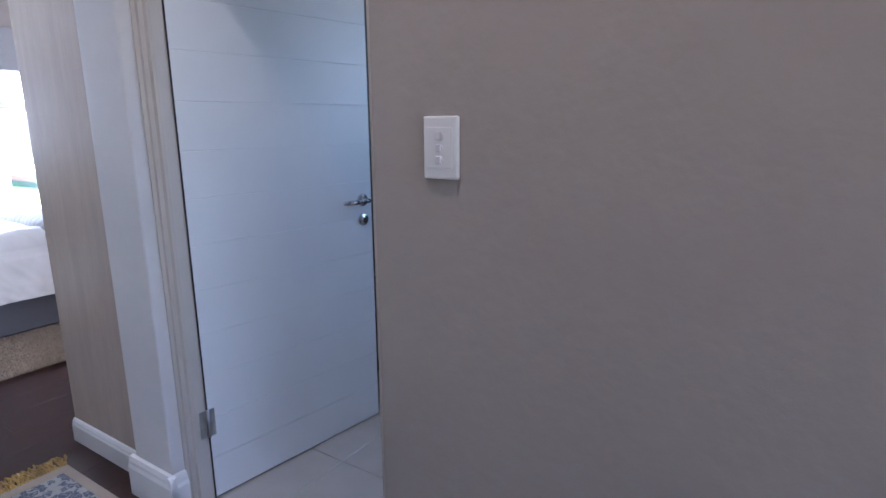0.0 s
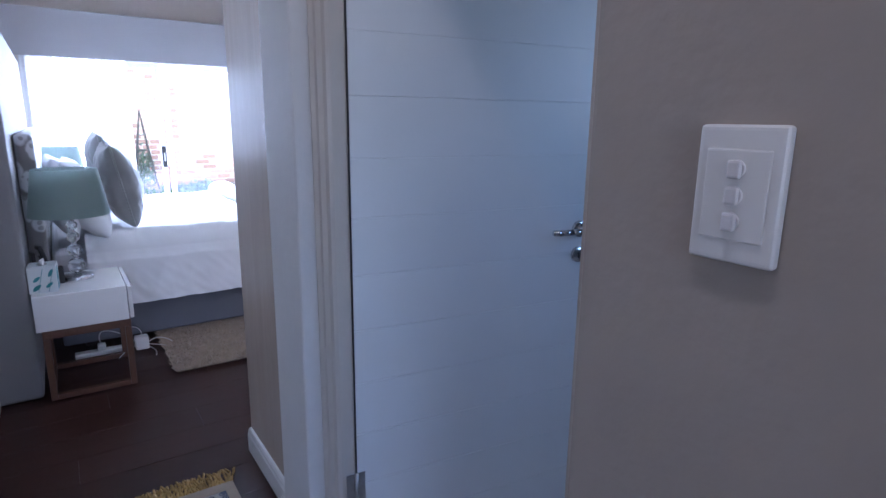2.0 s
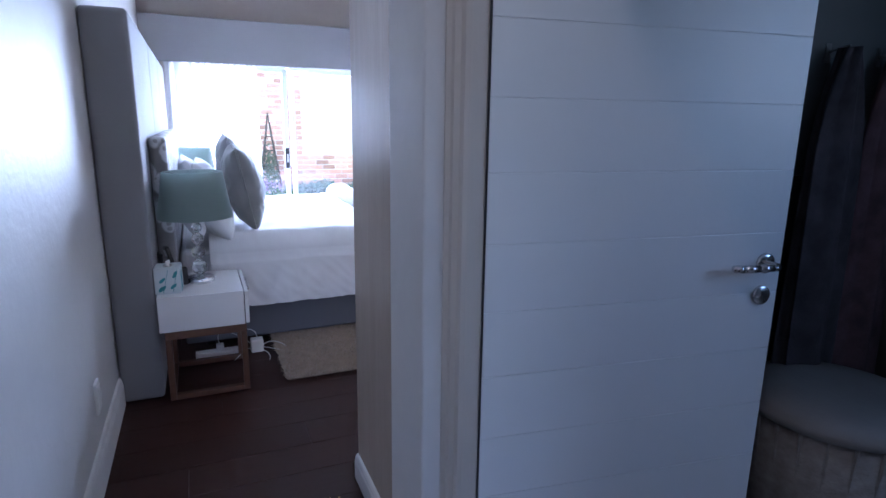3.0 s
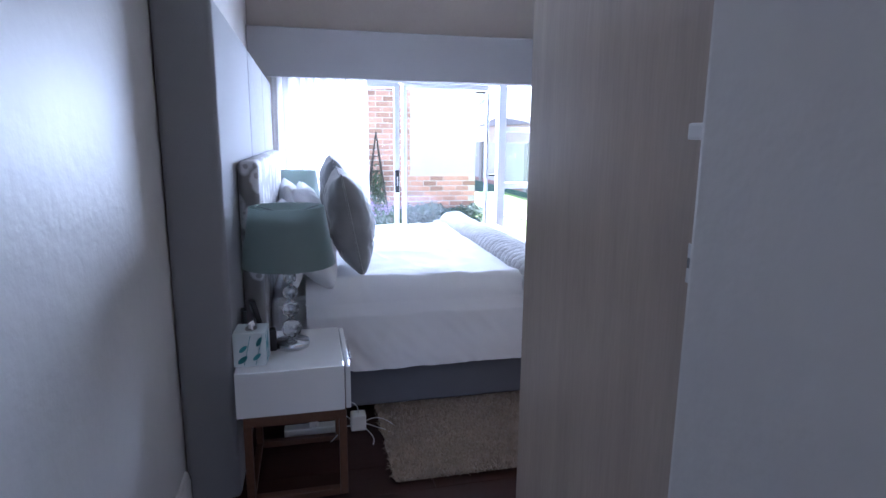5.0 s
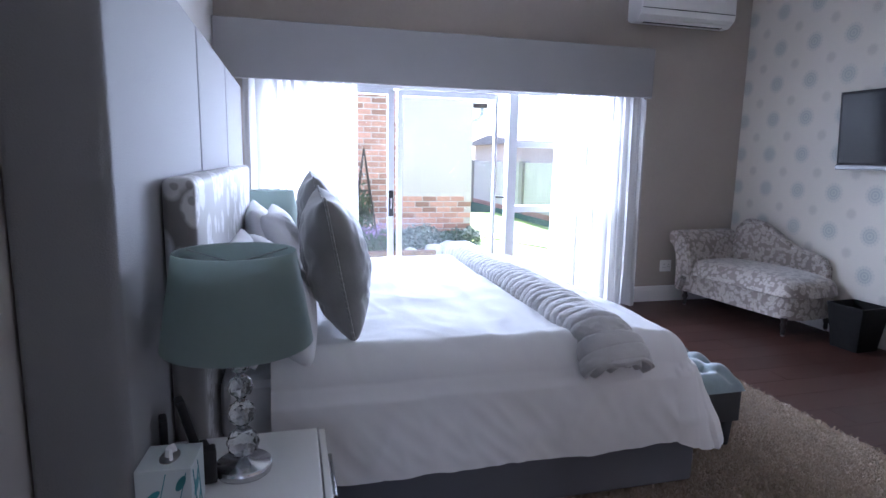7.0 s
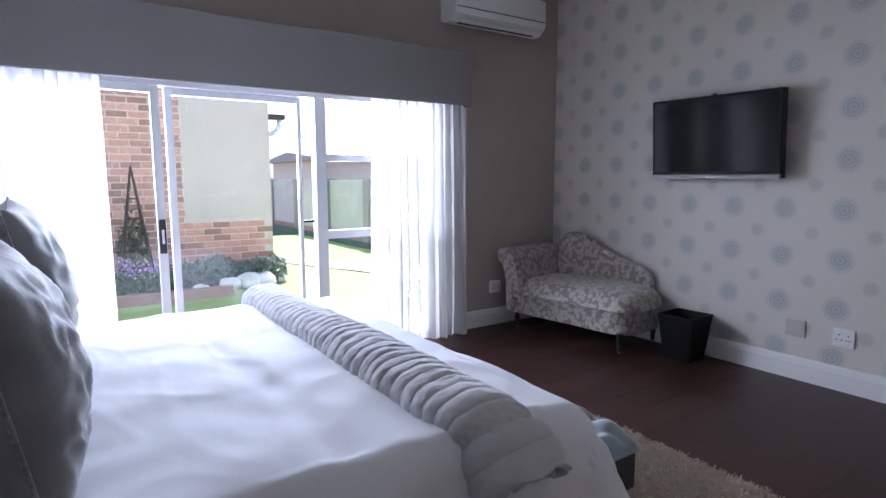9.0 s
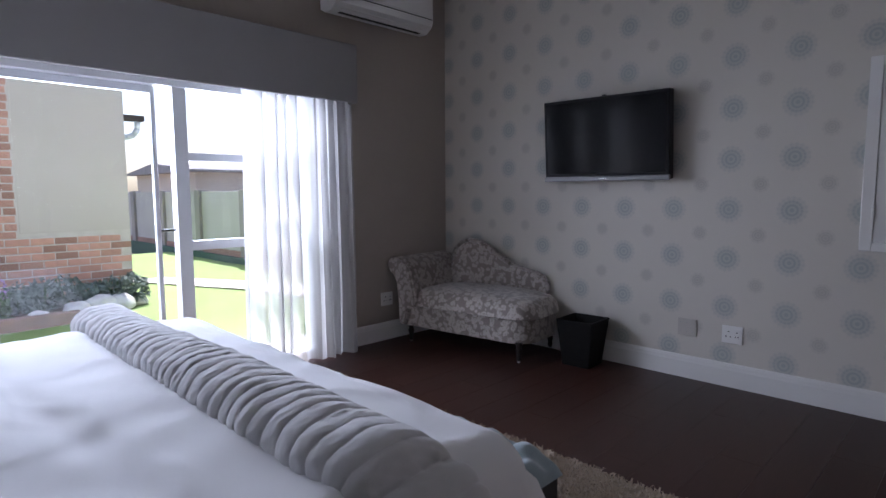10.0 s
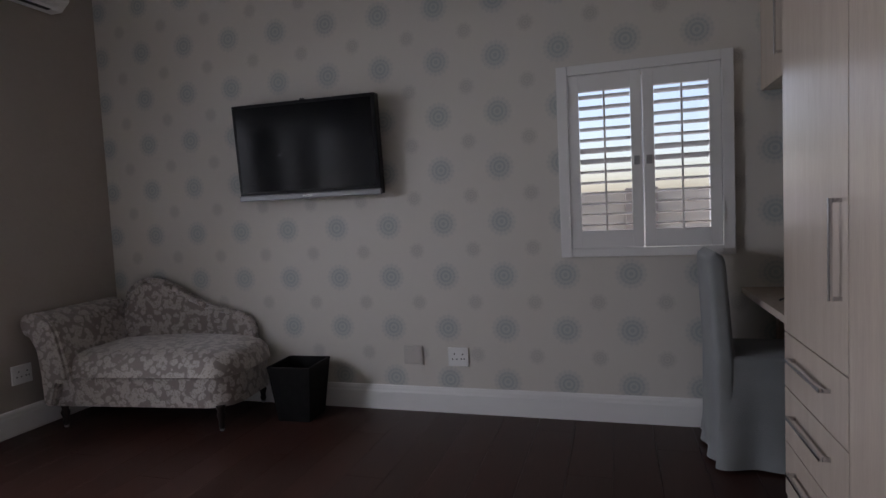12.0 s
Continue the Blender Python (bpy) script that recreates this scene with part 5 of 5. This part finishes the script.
for k in range(150):
    y = 0.004 + 0.564 * k / 149
    p = Vector((0.003, y, 0.008))
    for s in range(3):
        q = p + Vector((-0.022 + rr.uniform(-0.006, 0.004), rr.uniform(-0.014, 0.014), rr.uniform(-0.003, 0.010)))
        q.z = max(0.005, min(q.z, 0.026))
        rod(p, q, 0.0042, 5, bm)
        p = q
fg = part("fringe", bm, M["gold_fringe"], rug, "knotted gold fringe", True)
tagged(fg, kind="stuff")

sr = thing("shag_rug", "deep beige shag rug under the bed", "rug", pose(-3.59, 1.935, 0.0))
part("backing", box(0, 0, 0.001, -3.15, 2.25, 0.010), M["edging_brown"], sr)
rr = random.Random(8)
verts, faces = [], []


def tufts(count, x0, x1, y0, y1):
    for _ in range(count):
        x, y = rr.uniform(x0, x1), rr.uniform(y0, y1)
        a, b3 = rr.uniform(0, math.tau), rr.uniform(0, math.tau)
        h0, w0, ln = rr.uniform(0.014, 0.042), rr.uniform(0.0022, 0.0044), rr.uniform(0.0, 0.028)
        dx, dy = w0 * math.cos(a), w0 * math.sin(a)
        ex, ey = x + ln * math.cos(b3), y + ln * math.sin(b3)
        i0 = len(verts)
        verts.extend(((x - dx, y - dy, 0.008), (x + dx, y + dy, 0.008), (ex + dx * 0.8, ey + dy * 0.8, h0), (ex - dx * 0.8, ey - dy * 0.8, h0), (ex + ln * 0.4 * math.cos(b3), ey + ln * 0.4 * math.sin(b3), h0 * 0.8)))
        faces.append((i0, i0 + 1, i0 + 2, i0 + 3))
        faces.append((i0 + 3, i0 + 2, i0 + 4))


tufts(85000, -0.72, 0.01, -0.01, 2.26)
tufts(60000, -3.16, -0.6, 1.85, 2.27)
tufts(16000, -1.3, -0.7, 1.1, 1.86)
me = bpy.data.meshes.new("pile")
me.from_pydata(verts, [], faces)
me.materials.append(M["shag"])
pl = new("yarn", me)
pl.parent = sr
tagged(pl, "loose looped yarn pile", kind="stuff")

# ---- outside ----
structure("ground", box(-400, -400, -0.45, 400, 400, -0.32), M["ground"], "bare ground reaching the horizon", "ground")
structure("lawn", sheet(lambda u, v: (-7.7 - 9.0 * u, -1.0 + 7.95 * v, -0.10 + 0.015 * noise.noise(Vector((u * 9, v * 9, 0)))), 40, 50), M["lawn"], "bright green lawn outside the sliding door", "lawn", True)
structure("pavement", box(-7.72, -1.0, -0.32, -7.19, 9.0, -0.03, 0.005), M["paving"], "pale paving strip along the house", "pavement")
structure("house_apron", box(-7.18, 0.9, -0.4, 3.4, 6.1, -0.125), M["precast"], "concrete slab under the house", "foundation")
XB = -11.0
fb = thing("neighbour_house", "face-brick house wing with a cream plastered panel", "house")
part("wall", box(XB - 3.0, -3.0, -0.3, XB + 0.006, 4.40, 3.2), M["mortar"], fb)
part("plaster_panel", box(XB - 0.05, 3.315, 0.775, XB + 0.010, 4.405, 3.2, 0.004), M["plaster"], fb, "cream plastered panel above the brick plinth")
part("plaster_panel", box(XB - 3.0, 4.402, -0.3, XB - 0.02, 4.416, 3.2), M["plaster"], fb)
part("roof", prism([(XB - 3.4, 3.2), (XB + 0.5, 3.2), (XB + 0.5, 3.32), (XB - 1.6, 3.75), (XB - 3.4, 3.75)], 8.3, 'y'), M["roof"], fb, "dark tiled roof").location = (0, -3.3, 0)
fw = thing("boundary_wall", "pale plastered boundary wall with posts along the lawn", "wall")
for k in range(13):
    x0 = -23.0 + k * 1.95
    part("panel", box(x0 + 0.11, 7.02, 0.12, x0 + 1.84, 7.10, 1.23, 0.006), M["precast"], fw)
    part("plinth", box(x0 + 0.11, 7.00, -0.32, x0 + 1.84, 7.12, 0.118, 0.006), M["wall_plinth"], fw, "red-brown plinth under the panel")
    part("post", box(x0 - 0.11, 6.96, -0.32, x0 + 0.11, 7.16, 1.26, 0.008), M["precast_shaded"], fw, "square post, coloured darker to stand in for its shadow")
structure("lawn_edging", box(-23.0, 6.90, -0.3, -7.0, 6.955, 0.02, 0.006), M["edge_green"], "dark green edging board along the lawn", "edging")
structure("path", sheet(lambda u, v: (-12.6 + 4.9 * u, 4.75 + 1.25 * math.sin(1.9 * u) + (0.55 + 0.35 * u) * v, -0.078 + 0.012 * noise.noise(Vector((u * 9, v * 3, 2)))), 40, 6), M["paving"], "pale worn gravel path curving over the lawn", "path", True)
nh = thing("far_house", "far pale house with dark roof and gutter beyond the lawn", "house")
part("wall", box(-30, 10.6, -0.3, -24, 18, 1.95), M["plaster"], nh)
part("roof", prism([(-30.6, 1.95), (-23.4, 1.95), (-23.4, 2.03), (-27, 2.35)], 8.2, 'y'), M["roof"], nh).location = (0, 10.2, 0)
ev = thing("gutter", "white gutter with a downpipe elbow at the eave", "gutter")
part("channel", box(XB - 0.30, 4.42, 2.09, XB - 0.16, 4.70, 2.16, 0.01), M["rod"], ev)
bm = bmesh.new()
gp = [(XB - 0.22, 4.63, 2.09), (XB - 0.22, 4.63, 2.00), (XB - 0.22, 4.58, 1.92), (XB - 0.22, 4.50, 1.89), (XB - 0.22, 4.42, 1.87)]
for p, q in zip(gp, gp[1:]):
    rod(p, q, 0.035, 12, bm)
part("downpipe", bm, M["frame_alu"], ev, smooth=True)

# flower bed, climbing frame, plants
structure("flower_bed", box(XB + 0.01, 0.0, -0.3, XB + 0.85, 3.62, -0.02), M["soil"], "dark soil of the flower bed", "flower bed")
structure("bed_edging", box(XB + 0.85, 0.0, -0.3, XB + 0.95, 3.62, 0.02, 0.01), M["bed_kerb"], "brown brick edging of the flower bed", "edging")
ob_ = thing("obelisk_trellis", "rusty iron obelisk plant frame in the flower bed", "trellis", pose(XB + 0.40, 2.68, -0.03))
for sx, sy in ((1, 1), (1, -1), (-1, 1), (-1, -1)):
    part("upright", rod((0.19 * sx, 0.19 * sy, 0), (0, 0, 1.45), 0.011, 8), M["rod"], ob_)
for z in (0.3, 0.6, 0.85, 1.08):
    f = 0.19 * (1 - z / 1.45)
    for a, c in (((f, f), (-f, f)), ((-f, f), (-f, -f)), ((-f, -f), (f, -f)), ((f, -f), (f, f))):
        part("crossbar", rod((*a, z), (*c, z), 0.007, 6), M["rod"], ob_)


def foliage(count, cx, cy, z0, z1, rx, ry, size, seed):
    r = random.Random(seed)
    vs, fs = [], []
    for _ in range(count):
        a, rad, t = r.uniform(0, math.tau), r.random() ** 0.5, r.random()
        x, y, z = cx + rx * rad * math.cos(a), cy + ry * rad * math.sin(a), z0 + (z1 - z0) * t * (1 - 0.35 * rad)
        d1 = Vector((r.uniform(-1, 1), r.uniform(-1, 1), r.uniform(-0.6, 1))).normalized() * size * r.uniform(0.6, 1.4)
        d2 = d1.cross(Vector((r.uniform(-1, 1), r.uniform(-1, 1), r.uniform(-1, 1)))).normalized() * d1.length * 0.42
        p = Vector((x, y, z))
        i0 = len(vs)
        vs.extend((p - d1, p + d2, p + d1, p - d2))
        fs.append((i0, i0 + 1, i0 + 2, i0 + 3))
    me = bpy.data.meshes.new("foliage")
    me.from_pydata([tuple(v) for v in vs], [], fs)
    return me


def plant(name, label, cx, cy, rx, ry, z1, leaves, flowers, petal, seed, leaf="leaf"):
    t = thing(name, label, "plant", pose(XB + cx, cy, -0.03), "plants in the flower bed")
    me = foliage(leaves, 0, 0, 0.0, z1, rx, ry, 0.035, seed)
    me.materials.append(M[leaf])
    o = tagged(new("leaves", me), kind="stuff")
    o.parent = t
    rr_ = random.Random(seed)
    for k in range(6):
        part("stem", rod((0, 0, 0), (rx * 0.6 * rr_.uniform(-1, 1), ry * 0.6 * rr_.uniform(-1, 1), z1 * 0.8), 0.006, 5), M["leaf"], t)
    if flowers:
        me = foliage(flowers, 0, 0, z1 * 0.6, z1 * 1.25, rx * 0.95, ry * 0.95, 0.022, seed + 1)
        me.materials.append(M[petal])
        o = tagged(new("flowers", me), kind="stuff")
        o.parent = t
        o["label"] = "clustered small petals"
    return t


plant("climber", "grey-green climber twining through the obelisk", 0.40, 2.66, 0.17, 0.17, 1.0, 900, 0, "petal", 11, "leaf_dry")
for k in range(4):
    plant("flowering_plant", "low plant with mauve flowers", 0.58, 2.22 + 0.24 * k, 0.16, 0.17, 0.30 + 0.06 * (k % 2), 420, 150, "petal", 20 + k)
for k in range(6):
    plant("shrub", "low grey-green shrub at the brick plinth", 0.32, 3.2 + 0.22 * k, 0.20, 0.17, 0.34 + 0.05 * (k % 3) - 0.02 * k, 520, 0, "petal_white", 40 + k, "leaf_grey")


def boulder(x, y, r, seed):
    bm = bmesh.new()
    bmesh.ops.create_icosphere(bm, subdivisions=3, radius=r)
    for v in bm.verts:
        v.co *= 1 + 0.28 * noise.noise(v.co * (1.6 / r) + Vector((seed, 0, 0))) + 0.07 * noise.noise(v.co * (5 / r))
        v.co.z *= 0.72
    ob = part("garden_stone", bm, M["stone"], smooth=True)
    ob.location = (x, y, -0.10 + r * 0.5)
    return tagged(ob, "pale sunlit garden stone at the lawn's edge", "stone", "stones along the plinth")


for k, (dx, y, r) in enumerate(((0.62, 3.32, 0.10), (0.60, 3.66, 0.13), (0.56, 3.90, 0.16), (0.50, 4.12, 0.15), (0.36, 4.36, 0.09), (0.72, 3.50, 0.07))):
    boulder(XB + dx, y, r, k * 3.1)

# ---- pieces: planks, floor tiles, bricks ----
floor_ob = bpy.data.objects["floor"]
PW, PL = 0.192, 1.28
bm = box(-PW / 2 + 0.0008, -PL / 2 + 0.0008, -0.012, PW / 2 - 0.0008, PL / 2 - 0.0008, 0.0, 0.0)
plank_me = bpy.data.meshes.new("plank")
bm.to_mesh(plank_me)
bm.free()
plank_me.materials.append(M["floor"])
ix = 0
x = X_WIN + PW / 2
while x < 3.1:
    off = (ix * 0.37) % 1 * PL
    y = (Y_S if x < -1.5 else -0.9) + 0.001 - off + PL / 2
    while y - PL / 2 < Y_N:
        lo, hi = max(Y_S if x < -1.5 else -0.9, y - PL / 2), min(Y_N if x < X_E else Y_SW, y + PL / 2)
        if hi - lo > 0.02:
            ob = new("plank", plank_me)
            ob.parent = floor_ob
            ob.location = (x, (lo + hi) / 2, 0)
            ob.scale = (1, (hi - lo) / PL, 1)
        y += PL
    ix += 1
    x += PW

bf = bpy.data.objects["bath_floor"]
bm = box(-0.2235, -0.2235, -0.006, 0.2235, 0.2235, 0.0, 0.0015, 1)
tile_me = bpy.data.meshes.new("tile")
bm.to_mesh(tile_me)
bm.free()
tile_me.materials.append(M["tile"])
for i in range(-1, 5):
    for j in range(0, 4):
        ob = new("tile", tile_me)
        ob.parent = bf
        ob.location = (-1.58 - 0.225 + 0.45 * i + 0.0, 2.54 - 0.225 + 0.45 * j, 0.0)

bm = box(-0.006, -0.107, -0.0355, 0.012, 0.107, 0.0355, 0.003, 1)
brick_me = bpy.data.meshes.new("brick")
bm.to_mesh(brick_me)
bm.free()
brick_me.materials.append(M["brick"])
wall_ob = [c for c in fb.children if c.name.startswith("wall")][0]
rr = random.Random(12)
bricks = []
for row in range(40):
    z = -0.26 + row * 0.085
    y = -2.9 + (0.1125 if row % 2 else 0)
    while y < 4.36:
        bricks.append((y, z, 1.0))
        y += 0.225
    if z > 0.74 and row % 2 == 1:
        bricks.append((3.240, z, 0.50))
vs, fs = [], []
cube = [(-0.006, -0.107, -0.0355), (-0.006, 0.107, -0.0355), (-0.006, 0.107, 0.0355), (-0.006, -0.107, 0.0355), (0.012, -0.105, -0.0335), (0.012, 0.105, -0.0335), (0.012, 0.105, 0.0335), (0.012, -0.105, 0.0335)]
quads = [(4, 5, 6, 7), (0, 1, 5, 4), (1, 2, 6, 5), (2, 3, 7, 6), (3, 0, 4, 7)]
count = 0
for y, z, wid in bricks:
    if y > 3.21 and z > 0.74 and wid == 1.0:
        continue
    dx = rr.uniform(-0.002, 0.002)
    if 2.35 < y < 4.4 and -0.05 < z < 1.95 and count < 300:
        ob = new("brick", brick_me)
        ob.parent = wall_ob
        ob.location = (XB + dx, y, z)
        ob.rotation_euler = (rr.uniform(-0.012, 0.012), 0, 0)
        ob.scale = (1, wid, 1)
        count += 1
    else:
        i0 = len(vs)
        vs.extend((XB + dx + a, y + c * wid, z + d) for a, c, d in cube)
        fs.extend(tuple(i0 + i for i in q) for q in quads)
me = bpy.data.meshes.new("brickwork")
me.from_pydata(vs, [], fs)
me.materials.append(M["brick"])
ob = new("brickwork", me)
ob.parent = fb
tagged(ob, "red-brown face bricks in stretcher bond", kind="stuff")
